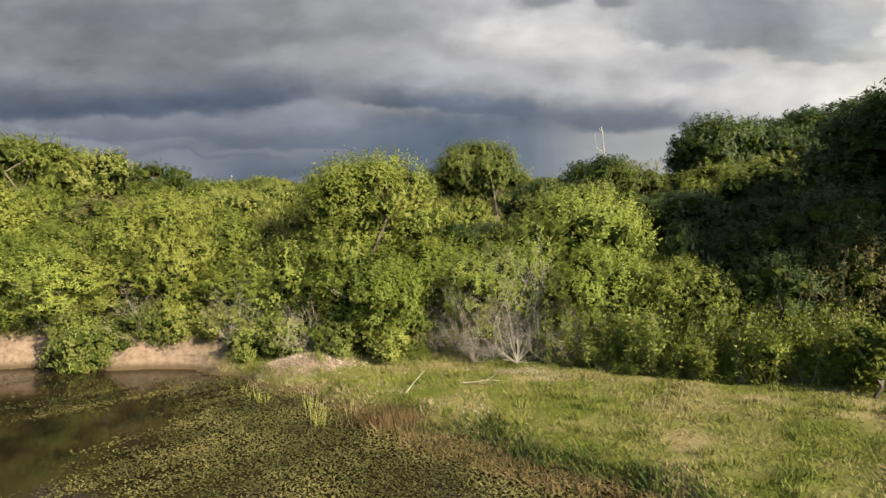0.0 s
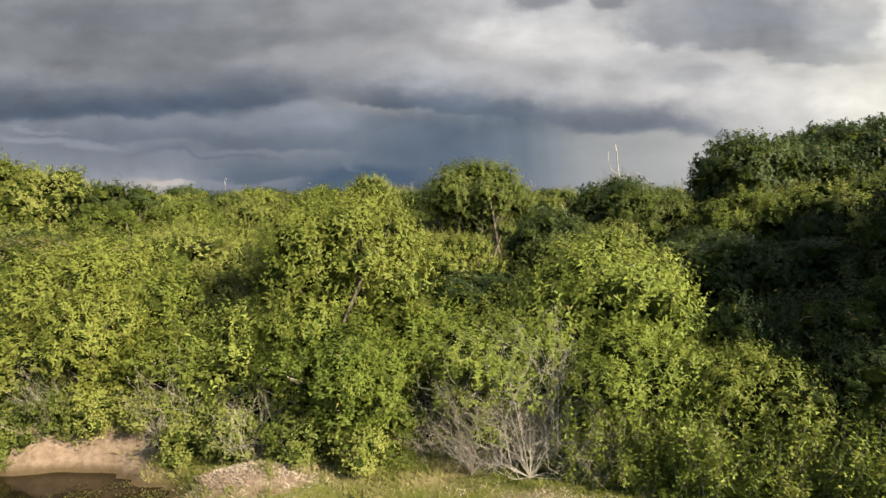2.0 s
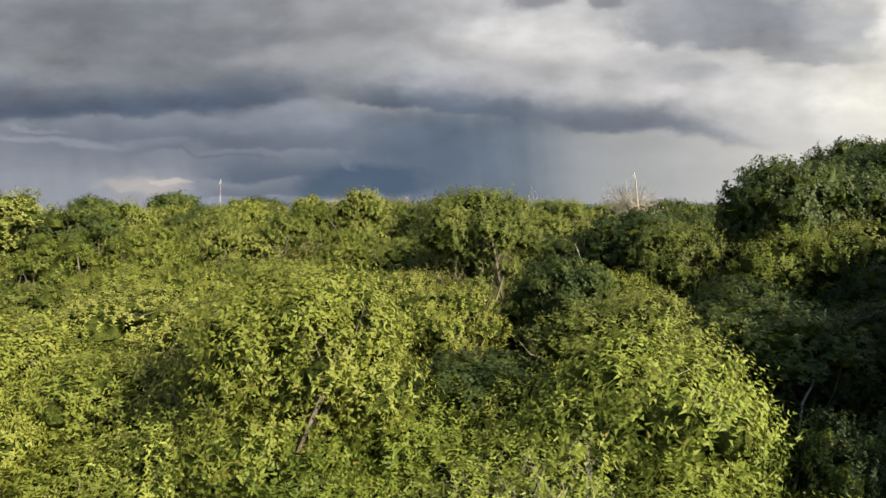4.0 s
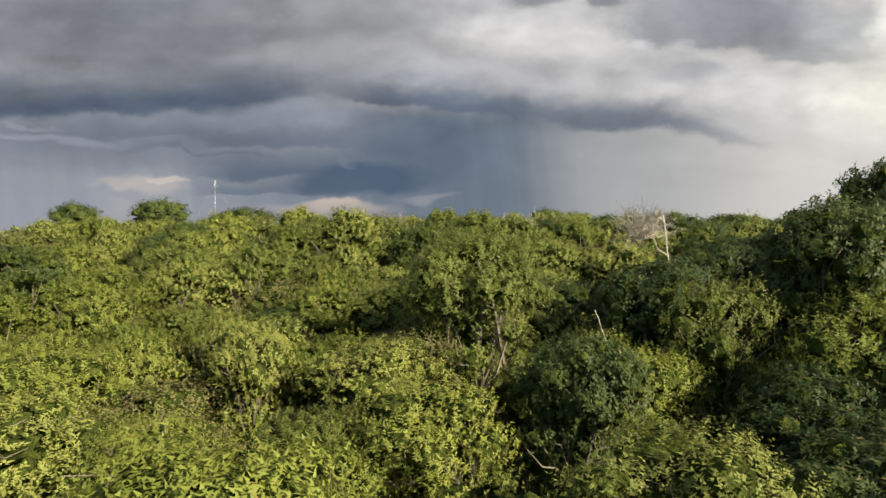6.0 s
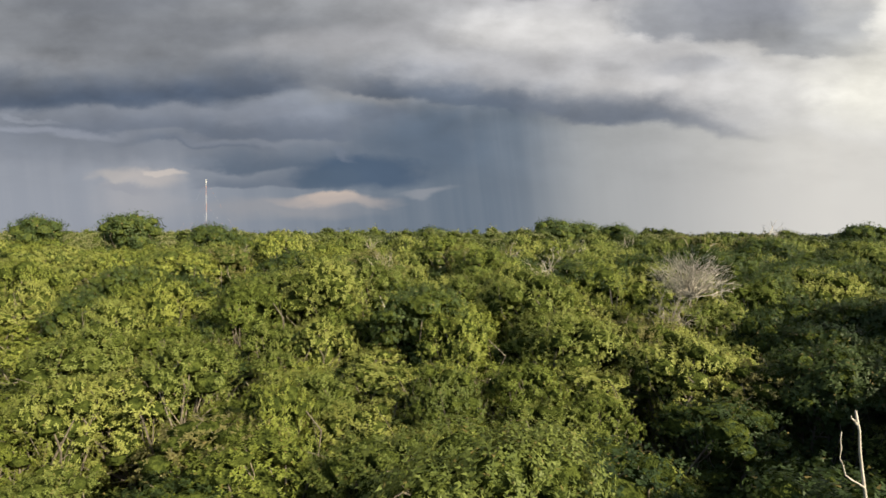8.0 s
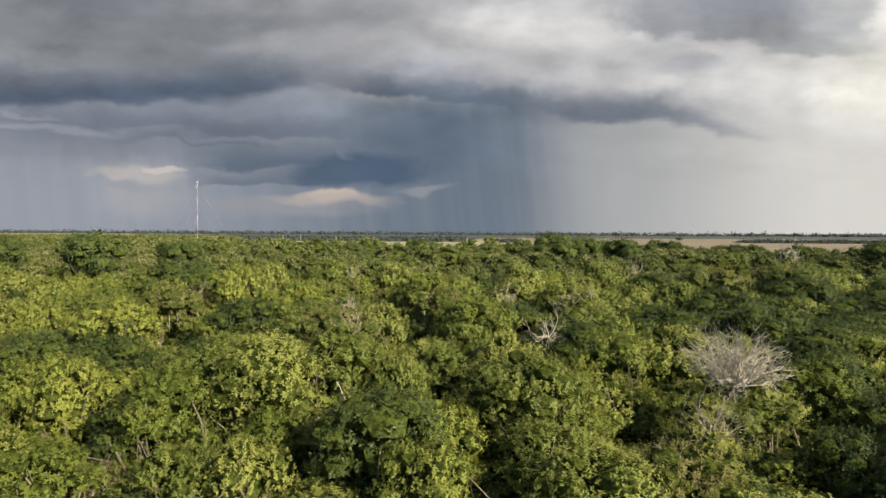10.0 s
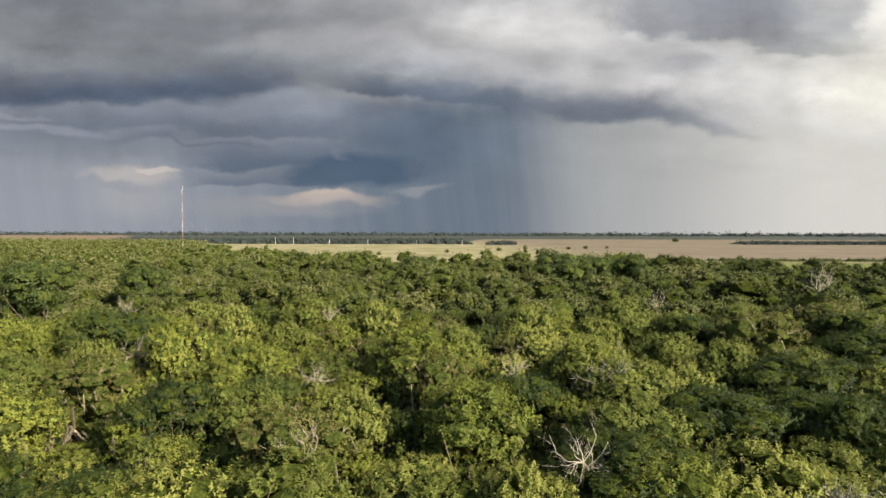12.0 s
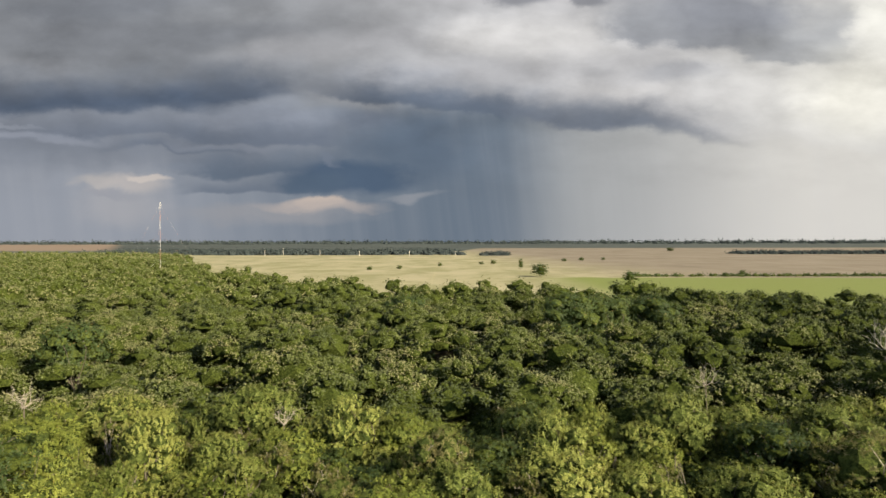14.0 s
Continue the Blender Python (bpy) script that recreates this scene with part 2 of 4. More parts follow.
def mesh_object(name, verts, faces, materials, smooth=False):
    me = bpy.data.meshes.new(name)
    me.from_pydata(verts if isinstance(verts, list) else verts.tolist(), [], faces if isinstance(faces, list) else faces.tolist())
    for m in materials:
        me.materials.append(m)
    if smooth:
        me.polygons.foreach_set("use_smooth", np.ones(len(me.polygons), bool))
    me.update()
    return new(name, me)


def spread(near, first, grow, far):
    """Grid lines: even steps out to near, then growing to far."""
    a = list(np.arange(0, near, first))
    while a[-1] < far:
        a.append(a[-1] + max(first, (a[-1] - near) * grow + first))
    a[-1] = far
    return np.array(a)


# ---------------------------------------------------------------- materials
def leaf_material(name, dark, mid, light, shift=0.5, mottle=0.26):
    """Foliage: one hue for each tree, lighter and darker leaves, light through the blade."""
    m, t, b, pos, isl = material(name)
    info = t.nodes.new("ShaderNodeObjectInfo")
    rnd = Sock(t, info.outputs["Random"])
    tone = (rnd * shift + isl * mottle + fbm(pos, 0.35, 3) * 0.5 - mottle * 0.6).sat()
    col = mix(t, tone.ramp(0.0, 0.5), dark, mid)
    col = mix(t, tone.ramp(0.45, 1.0), col, light)
    col = mix(t, (isl * 7.13).op("FRACT").ramp(0.96, 0.98) * 0.7, col, (0.2, 0.14, 0.05))
    put(t, col, b, "Base Color")
    b.inputs["Roughness"].default_value = 0.55
    b.inputs["Specular IOR Level"].default_value = 0.22
    tr = t.nodes.new("ShaderNodeBsdfTranslucent")
    put(t, mix(t, 0.5, col, light), tr, "Color")
    mx = t.nodes.new("ShaderNodeMixShader")
    mx.inputs[0].default_value = 0.36
    t.links.new(b.outputs[0], mx.inputs[1])
    t.links.new(tr.outputs[0], mx.inputs[2])
    t.links.new(mx.outputs[0], t.nodes["Material Output"].inputs[0])
    return m


M_LEAF = leaf_material("leaf_olive", (0.052, 0.076, 0.02), (0.158, 0.188, 0.045), (0.27, 0.29, 0.075), 0.8, 0.18)
M_FRONT = leaf_material("leaf_fresh_green", (0.055, 0.085, 0.015), (0.17, 0.215, 0.036), (0.3, 0.345, 0.075), 0.65, 0.3)
# deep green; its low tone also stands for shade on the right
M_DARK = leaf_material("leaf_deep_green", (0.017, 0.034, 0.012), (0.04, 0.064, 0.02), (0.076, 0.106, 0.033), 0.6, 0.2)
M_BRIGHT = leaf_material("leaf_yellow_green", (0.074, 0.106, 0.02), (0.166, 0.198, 0.036), (0.236, 0.262, 0.054), 0.7, 0.22)
M_DRY = leaf_material("leaf_dry_olive", (0.08, 0.078, 0.026), (0.14, 0.135, 0.045), (0.21, 0.192, 0.08), 0.5, 0.2)


def far_leaf_material():
    m, t, b, pos, isl = material("leaf_far_woods")
    # tone drops rightward for shade and lifts leftward for sunlight
    tone = (cells(vec(t, *split(pos)[:2], 0.0), 0.15) * 0.75 + cells(vec(t, *split(pos)[:2], 4.0), 0.06) * 0.3 - 0.15 - split(pos)[0].ramp(15, 110) * 0.22 + isl * 0.12 + fbm(pos, 0.02, 3) * 0.5 - 0.14 + split(pos)[0].ramp(-10, -80) * 0.1).sat()
    # raised blue in these greens carries distant haze
    col = mix(t, tone.ramp(0, 0.5), (0.04, 0.052, 0.022), (0.122, 0.14, 0.052))
    col = mix(t, tone.ramp(0.5, 1.0), col, (0.205, 0.195, 0.095))
    put(t, mix(t, fbm(pos, 1.3, 4, 0.7).ramp(0.3, 0.7) * 0.45, col, (0.02, 0.034, 0.01)), b, "Base Color")
    b.inputs["Roughness"].default_value = 0.7
    b.inputs["Specular IOR Level"].default_value = 0.15
    t.links.new(bump(t, fbm(pos, 1.6, 4, 0.7), 1.0, 0.5), b.inputs["Normal"])
    return m


M_FAR = far_leaf_material()
# distant woods: slate tone puts cloud shade and haze into the colour
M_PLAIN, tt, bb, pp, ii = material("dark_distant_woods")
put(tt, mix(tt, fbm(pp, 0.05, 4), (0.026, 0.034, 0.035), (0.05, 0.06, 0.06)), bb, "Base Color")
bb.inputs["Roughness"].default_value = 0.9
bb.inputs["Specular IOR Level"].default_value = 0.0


def bark_material(name, a, c):
    m, t, b, pos, isl = material(name)
    n = fbm(vec(t, *[s * k for s, k in zip(split(pos), (9.0, 9.0, 2.5))]), 1.0, 5, 0.6)
    put(t, mix(t, n.ramp(0.3, 0.7), a, c), b, "Base Color")
    b.inputs["Roughness"].default_value = 0.85
    t.links.new(bump(t, n, 0.5, 0.03), b.inputs["Normal"])
    return m


M_BARK = bark_material("bark_grey_brown", (0.06, 0.05, 0.038), (0.16, 0.135, 0.1))
M_PALE = bark_material("bleached_dead_wood", (0.26, 0.235, 0.2), (0.46, 0.42, 0.36))
M_BONE = bark_material("grey_bare_branches", (0.19, 0.16, 0.135), (0.35, 0.31, 0.265))
M_TWIG = bark_material("grey_twigs", (0.17, 0.14, 0.11), (0.34, 0.3, 0.25))


def ground_material():
    m, t, b, pos, isl = material("meadow_earth_and_fields")
    x, y, z = split(pos)
    fine, mid_, big = fbm(pos, 5.0, 6, 0.65), fbm(pos, 0.55, 5, 0.6), fbm(pos, 0.05, 4)
    grass = mix(t, mid_.ramp(0.4, 0.62), (0.1, 0.115, 0.018), (0.165, 0.155, 0.055))
    grass = mix(t, fine.ramp(0.35, 0.7) * 0.5, grass, (0.06, 0.08, 0.02))
    grass = mix(t, fbm(pos, 0.32, 4).ramp(0.5, 0.66) * 0.8, grass, (0.3, 0.235, 0.13))
    sand = mix(t, fine.ramp(0.3, 0.7), (0.15, 0.105, 0.078), (0.255, 0.19, 0.145))
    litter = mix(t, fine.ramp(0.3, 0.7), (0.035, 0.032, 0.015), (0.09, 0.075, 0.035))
    cliff = (z.ramp(0.95, 0.6) * x.ramp(-6.3, -8.2) * y.ramp(24, 22)).sat()
    heap = (((x + 4.5) / 1.7) * ((x + 4.5) / 1.7) + ((y - 19.1) / 0.85) * ((y - 19.1) / 0.85) + (mid_ - 0.5) * 1.4).ramp(1.1, 0.5)
    mud = z.ramp(0.0, -0.25)
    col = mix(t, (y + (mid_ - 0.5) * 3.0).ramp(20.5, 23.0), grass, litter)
    col = mix(t, (cliff + heap).sat(), col, sand)
    col = mix(t, mud * y.ramp(60, 40) * 0.85, col, (0.07, 0.05, 0.025))
    # pasture and ploughed land beyond the woods
    pale = mix(t, fbm(vec(t, x * 1.0, y * 0.6, 0), 0.022, 7, 0.65).ramp(0.35, 0.65), (0.19, 0.185, 0.1), (0.29, 0.265, 0.175))
    plough = mix(t, fbm(vec(t, x * 0.8, y * 0.6, 3.0), 0.02, 7, 0.65).ramp(0.3, 0.7), (0.14, 0.118, 0.092), (0.19, 0.165, 0.132))
    field = mix(t, (x + y * 0.12 + (big - 0.5) * 120).ramp(130, 330), pale, plough)
    strip = (y + x * 0.05 + (big - 0.5) * 20).ramp(536, 528) * x.ramp(60, 110)
    field = mix(t, strip, field, (0.135, 0.16, 0.05))
    # far plain coloured as woods, its slate tone taking in shade and haze
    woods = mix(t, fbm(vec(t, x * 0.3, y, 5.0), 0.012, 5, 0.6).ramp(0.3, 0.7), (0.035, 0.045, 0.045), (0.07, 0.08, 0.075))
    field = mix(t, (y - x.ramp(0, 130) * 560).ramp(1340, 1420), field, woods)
    field = mix(t, (x + y * 0.54).ramp(30, -60) * y.ramp(1500, 1700) * y.ramp(3700, 3300) * 0.85, field, (0.2, 0.15, 0.115))
    col = mix(t, y.ramp(215, 255), col, field)
    put(t, col, b, "Base Color")
    b.inputs["Roughness"].default_value = 0.95
    b.inputs["Specular IOR Level"].default_value = 0.1
    t.links.new(bump(t, fine, 0.7, 0.06), b.inputs["Normal"])
    return m


def water_material():
    m, t, b, pos, isl = material("murky_pond_water")
    put(t, mix(t, fbm(pos, 0.6, 4).ramp(0.35, 0.65), (0.012, 0.01, 0.006), (0.03, 0.021, 0.01)), b, "Base Color")
    b.inputs["Roughness"].default_value = 0.06
    b.inputs["IOR"].default_value = 1.33
    b.inputs["Specular IOR Level"].default_value = 0.24
    t.links.new(bump(t, fbm(pos, 3.0, 3), 0.05, 0.02), b.inputs["Normal"])
    return m


M_GROUND, M_WATER = ground_material(), water_material()

# ---------------------------------------------------------------- ground and pond
gx = spread(22, 0.55, 0.12, 4900.0)
gx = np.concatenate([-gx[:0:-1], gx])
gy = spread(30, 0.45, 0.12, 4975.0)
gb = spread(8, 0.8, 0.2, 1500.0)
gy = np.concatenate([-gb[:0:-1], gy])
X, Y = np.meshgrid(gx, gy)
Z = land(X, Y)
idx = np.arange(X.size).reshape(X.shape)
quads = np.stack([idx[:-1, :-1], idx[:-1, 1:], idx[1:, 1:], idx[1:, :-1]], -1).reshape(-1, 4)
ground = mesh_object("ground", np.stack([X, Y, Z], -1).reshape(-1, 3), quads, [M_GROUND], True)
tagged(ground, "grassy clearing, earth bank, forest floor and far fields", "ground", kind="structure")

px, py = np.meshgrid(np.linspace(-42, 22, 65), np.linspace(-30, 22, 53))
idx = np.arange(px.size).reshape(px.shape)
quads = np.stack([idx[:-1, :-1], idx[:-1, 1:], idx[1:, 1:], idx[1:, :-1]], -1).reshape(-1, 4)
pond = mesh_object("water", np.stack([px, py, px * 0 + WATER], -1).reshape(-1, 3), quads, [M_WATER], True)
tagged(pond, "dark murky pond water with floating weed", "pond", kind="structure")

# ---------------------------------------------------------------- plants
rng = np.random.default_rng(7)


def part(name, verts, faces, materials, parent, label="", slots=None, smooth=False):
    ob = mesh_object(name, verts, faces, materials, smooth)
    if slots is not None:
        ob.data.polygons.foreach_set("material_index", np.asarray(slots, np.int32))
    ob.parent = parent
    if label:
        ob["label"] = label
    return ob


def unit(v):
    return v / np.maximum(np.linalg.norm(v, axis=-1, keepdims=True), 1e-9)


def leaf_blades(base, face, length, width, r, plain=False, droop=0.0, out=None):
    """Pointed leaves; near ones folded along the midrib, far ones (plain) three-cornered. face: the way each upper side looks."""
    n = len(base)
    out = r.normal(size=(n, 3)) - [0, 0, droop] if out is None else out
    out = unit(out - face * (out * face).sum(1, keepdims=True) * 0.85)
    side = unit(np.cross(out, face))
    L = (length * r.uniform(0.6, 1.35, n))[:, None]
    W = (width * r.uniform(0.7, 1.3, n))[:, None] * 0.5
    if plain:
        a = base + out * L * 0.2
        v = np.stack([a + side * W, base + out * L, a - side * W * 0.9], 1)
        return v.reshape(-1, 3), np.arange(n * 3).reshape(n, 3)
    mid = base + out * L * 0.45
    v = np.stack([base, mid + side * W + face * W * 0.35, base + out * L, mid - side * W + face * W * 0.35], 1)
    return v.reshape(-1, 3), np.arange(n * 4).reshape(n, 4)


def tube(points, radii, sides=5):
    """A tapered limb along points."""
    p = np.asarray(points, float)
    v, f = [], []
    for i in range(len(p)):
        d = unit(p[min(i + 1, len(p) - 1)] - p[max(i - 1, 0)])
        a = unit(np.cross(d, [0.3, 0.9, 0.2]))
        b = np.cross(d, a)
        for k in range(sides):
            w = 2 * math.pi * k / sides
            v.append(p[i] + (a * math.cos(w) + b * math.sin(w)) * radii[i])
    for i in range(len(p) - 1):
        for k in range(sides):
            f.append((i * sides + k, i * sides + (k + 1) % sides, (i + 1) * sides + (k + 1) % sides, (i + 1) * sides + k))
    f.append(tuple(range((len(p) - 1) * sides, len(p) * sides)))
    return v, f


class Heap:
    """Vertices and faces of several pieces that make one mesh."""

    def __init__(self):
        self.v, self.f, self.slot, self.n = [], [], [], 0

    def add(self, v, f, slot=0):
        self.v.extend(map(tuple, np.asarray(v, float)))
        self.f.extend(tuple(int(i) + self.n for i in q) for q in f)
        self.slot.extend([slot] * len(f))
        self.n = len(self.v)


def limb(heap, a, b, r0, r1, r, bend=0.18, steps=4, sides=5):
    a, b = np.asarray(a, float), np.asarray(b, float)
    span = np.linalg.norm(b - a)
    t = np.linspace(0, 1, steps + 1)[:, None]
    p = a + (b - a) * t + np.sin(t * math.pi) * r.normal(size=3) * span * bend * 0.5
    p[1:-1] += r.normal(size=(steps - 1, 3)) * span * bend * 0.18
    heap.add(*tube(p, np.linspace(r0, r1, steps + 1), sides))
    return p


def ball(level):
    bm = bmesh.new()
    bmesh.ops.create_icosphere(bm, subdivisions=level, radius=1.0)
    v, f = np.array([w.co[:] for w in bm.verts]), [tuple(w.index for w in q.verts) for q in bm.faces]
    bm.free()
    return v, f


ICO_V, ICO_F = ball(2)
LOW_V, LOW_F = ball(1)


def crown_lobes(r, h, rad, low, count, flat=1.0):
    """Centres and half sizes of the billows that make a crown: a rounded dome over a narrower skirt."""
    dome = min(rad * 0.95 * flat, (h - low) * 0.55)
    mid = h - dome
    c = [(0, 0, mid), (0, 0, (mid + low) * 0.5)]
    s = [(rad * 0.66, rad * 0.66, dome * 0.72), (rad * 0.55, rad * 0.55, max((mid - low) * 0.5, 0.15 * rad) + 0.1)]
    for i in range(count):
        up = 1.0 - 1.55 * (i + 0.5) / count
        w = 2.4 * i + r.uniform(-0.5, 0.5)
        k = r.uniform(0.23, 0.43) * rad * (0.85 if count > 22 else 1.0)
        out = math.sqrt(max(1 - up * up, 0)) if up > 0 else 1.0 + up * 0.45
        d = out * (rad - k * 0.7) * r.uniform(0.82, 1.1)
        z = mid + up * (dome - k * 0.8 * flat) * r.uniform(0.86, 1.08) if up > 0 else mid + up / 0.55 * (mid - low - k * 0.5)
        c.append((math.cos(w) * d, math.sin(w) * d, z))
        s.append((k * r.uniform(0.9, 1.2), k * r.uniform(0.9, 1.2), k * r.uniform(0.7, 0.95) * flat))
    return np.array(c), np.array(s)


def foliage(r, c, s, leaves, length, width, plain, core=0.72, upward=0.3, droop=0.0, ragged=0.22, per=6, spray=0.0):
    """Sprays of leaves over the billows, over solid cores toned for the crown's inner shade."""
    tufts = leaves // per
    area = s[:, 0] * s[:, 2]
    pick = r.choice(len(c), int(tufts * 2.0), p=area / area.sum())
    d = unit(r.normal(size=(len(pick), 3)) + [0, 0, upward])
    p = c[pick] + d * s[pick] * (0.98 + r.normal(size=(len(pick), 1)) * ragged * 0.6)
    inside = np.zeros(len(pick), bool)
    for i in range(len(c)):
        inside |= (np.linalg.norm((p - c[i]) / s[i], axis=1) < 0.8) & (pick != i)
    p, d = p[~inside][:tufts], d[~inside][:tufts]
    m = len(p)
    whole = unit((p - c[0]) / s[0])
    d = unit(d + whole * 0.55)
    shoot = unit(d + r.normal(size=(m, 3)) * 0.55 + [0, 0, 0.2 - droop])
    if spray:
        # leafy shoots: blades set round a stem that rises out of the crown
        shoot = unit(d * 0.8 + r.normal(size=(m, 3)) * 0.35 + [0, 0, 0.75 - droop * 2.0])
        far = np.repeat(r.uniform(0.5, 1.3, (m, 1)), per, 0) * spray
        t = np.tile(np.linspace(0.0, 1.0, per), m)[:, None]
        stem = np.repeat(shoot, per, 0)
        base = np.repeat(p, per, 0) + stem * (t - 0.35) * far
        out = unit(unit(np.cross(stem, r.normal(size=stem.shape))) + stem * (0.3 + 0.9 * t))
        face = unit(np.repeat(d, per, 0) * 1.1 + stem * 0.25 + r.normal(size=stem.shape) * 0.3 + [0, 0, 0.15])
        v, f = leaf_blades(base, face, length, width, r, plain, droop, out)
    along = r.uniform(-0.6, 1.0, (m * per, 1)) * length * 1.3
    if not spray:
        base = np.repeat(p, per, 0) + np.repeat(shoot, per, 0) * along + r.normal(size=(m * per, 3)) * length * 0.4
        face = unit(np.repeat(d, per, 0) + r.normal(size=(m * per, 3)) * (0.28 if core > 0.75 else 0.38) + [0, 0, 0.25])
        v, f = leaf_blades(base, face, length, width, r, plain, droop)
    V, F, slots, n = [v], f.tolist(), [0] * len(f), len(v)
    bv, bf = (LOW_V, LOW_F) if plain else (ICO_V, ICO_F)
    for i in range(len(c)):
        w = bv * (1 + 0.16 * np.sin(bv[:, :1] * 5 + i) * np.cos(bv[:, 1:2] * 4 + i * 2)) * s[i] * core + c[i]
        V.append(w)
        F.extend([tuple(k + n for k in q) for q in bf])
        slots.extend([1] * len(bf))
        n += len(w)
    return np.concatenate(V), F, slots


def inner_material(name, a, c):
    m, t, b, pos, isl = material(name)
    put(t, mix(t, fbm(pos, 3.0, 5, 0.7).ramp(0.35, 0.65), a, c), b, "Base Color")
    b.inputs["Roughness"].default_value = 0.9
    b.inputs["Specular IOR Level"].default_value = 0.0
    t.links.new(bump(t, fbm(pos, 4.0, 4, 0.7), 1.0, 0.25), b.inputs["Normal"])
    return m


# crown cores: dark colour for shade between leaves, lighter copy for sunlit crowns
M_INNER = inner_material("shaded_inner_foliage", (0.022, 0.031, 0.008), (0.068, 0.084, 0.019))
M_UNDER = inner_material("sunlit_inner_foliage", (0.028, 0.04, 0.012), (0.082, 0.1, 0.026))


def leafy_tree(name, label, category, h, rad, low, lobes, leaf_mat, leaves, length, width, seed, plain=False, flat=1.0, bark=None, upward=0.3, droop=0.0, bare=0, group="", core=0.72, spray=0.0):
    """A tree or shrub, standing at the origin: trunk with limbs, and a crown of leaves. Returns it with its height."""
    r = np.random.default_rng(seed)
    tree = tagged(new(name), label, category, group)
    c, s = crown_lobes(r, h, rad, low, lobes, flat)
    wood = Heap()
    thick = 0.018 * h + 0.02
    fork = np.array([r.normal() * 0.15, r.normal() * 0.15, max(low * 0.7, h * 0.2)])
    limb(wood, (0, 0, -0.5), fork, thick * 1.3, thick, r, 0.08, 3)
    for i in range(len(c)):
        p = limb(wood, fork, c[i] + s[i] * [0, 0, 0.4], thick * 0.6, thick * 0.14, r, 0.2, 3, 4)
        for k in range(1 if h > 8.8 else 2):
            d = unit(r.normal(size=3) + [0, 0, 0.6])
            limb(wood, p[1 + k], c[i] + d * s[i] * r.uniform(0.8, 1.05), thick * 0.22, thick * 0.06, r, 0.25, 3, 3)
    for i in range(bare):
        k = r.integers(len(c))
        d = unit(r.normal(size=3) + [0, -0.3, 0.8])
        p = limb(wood, c[k], c[k] + d * s[k] * r.uniform(1.15, 1.5), thick * 0.25, thick * 0.05, r, 0.3, 3, 3)
        limb(wood, p[2], p[2] + unit(r.normal(size=3) + d) * s[k] * 0.4, thick * 0.12, thick * 0.04, r, 0.3, 2, 3)
    part("trunk", wood.v, wood.f, [bark or M_BARK], tree)
    v, f, slots = foliage(r, c, s, leaves, length, width, plain, core, upward, droop, per=10 if spray else 6, spray=spray)
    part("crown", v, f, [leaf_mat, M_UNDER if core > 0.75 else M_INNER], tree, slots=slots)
    return tree, h


def bumps(x, y):
    """Slow swell of the tree tops, about -1 to 1."""
    return 0.6 * wave(x, y, 0.21, 0.4) + 0.4 * wave(x, y, 0.47, 2.1)


def canopy(x, y):
    """Height of the tree tops over the plain."""
    ys = np.array([0, 19, 22, 27, 33, 38, 48, 60, 72, 85, 105, 130, 180, 240, 400])
    zs = np.array([5.0, 4.6, 5.6, 6.5, 7.3, 7.9, 8.4, 9.4, 10.8, 12.2, 13.2, 13.8, 15.4, 17.4, 17.0])
    z = np.interp(y, ys, zs)
    right = step(x, 9, 22) * (1 - step(y, 40, 46)) * step(y, 18, 30) * 3.2 - step(x, 6, 10) * (1 - step(x, 24, 30)) * step(y, 41, 44) * (1 - step(y, 50, 54)) * 2.4
    left = step(-x, 24, 36) * (1 - step(y, 50, 60)) * step(y, 30, 42) * 1.6
    return z + right + left - step(-x, 30, 60) * step(y, 55, 70) * 1.0 - step(x, 55, 110) * step(y, 150, 200) * 0.8 + bumps(x, y) * (0.6 + 0.5 * step(y, 60, 120))


def stand(kind, x, y, top, turn=None, width=None):
    """A copy of a tree at x, y, with its top at that height over the plain."""
    tree, h = kind
    z = float(land(np.float64(x), np.float64(y)))
    k = (top - z) / h
    w = width if width else min(max(k, 0.85), 1.3) * rng.uniform(0.74, 1.25)
    m = Matrix.LocRotScale((x, y, z - 0.05), Euler((rng.normal() * 0.05, rng.normal() * 0.05, rng.uniform(0, 6.28) if turn is None else turn)), (w, w, k))
    return copy_thing(tree, m)


OLIVE, YELLOW = "olive-green leafy tree in dense dry woodland", "yellow-green leafy tree with a loose sunlit crown"
DEEP, DULL = "dark green broadleaf tree with a dense round crown", "dull olive-brown tree with sparse dry foliage"
front_kinds = [leafy_tree("leafy_shrub", "olive-green leafy shrub at the edge of the clearing", "shrub", 4.6, 2.1, 0.0, 18, M_FRONT, 15000, 0.15, 0.06, 101 + i, True, bare=7, core=0.66, spray=0.5, group="clearing edge", bark=M_TWIG) for i in range(2)]
front_kinds += [leafy_tree("bright_shrub", "fresh yellow-green shrub with drooping leaves", "shrub", 4.8, 2.1, 0.0, 16, M_BRIGHT, 15000, 0.16, 0.058, 111 + i, True, droop=0.12, bare=4, core=0.66, spray=0.5, group="clearing edge") for i in range(2)]
front_kinds += [leafy_tree("grey_green_shrub", "grey-olive twiggy shrub with small leaves", "shrub", 4.2, 1.9, 0.0, 12, M_DRY, 9000, 0.12, 0.045, 121, True, bare=26, core=0.55, spray=0.55, group="clearing edge", bark=M_TWIG)]
front_tree = leafy_tree("bright_tree", "fresh yellow-green leafy tree at the edge of the clearing", "tree", 7.0, 2.5, 0.4, 20, M_BRIGHT, 30000, 0.145, 0.058, 131, True, bare=3, core=0.68, spray=0.45, group="clearing edge")
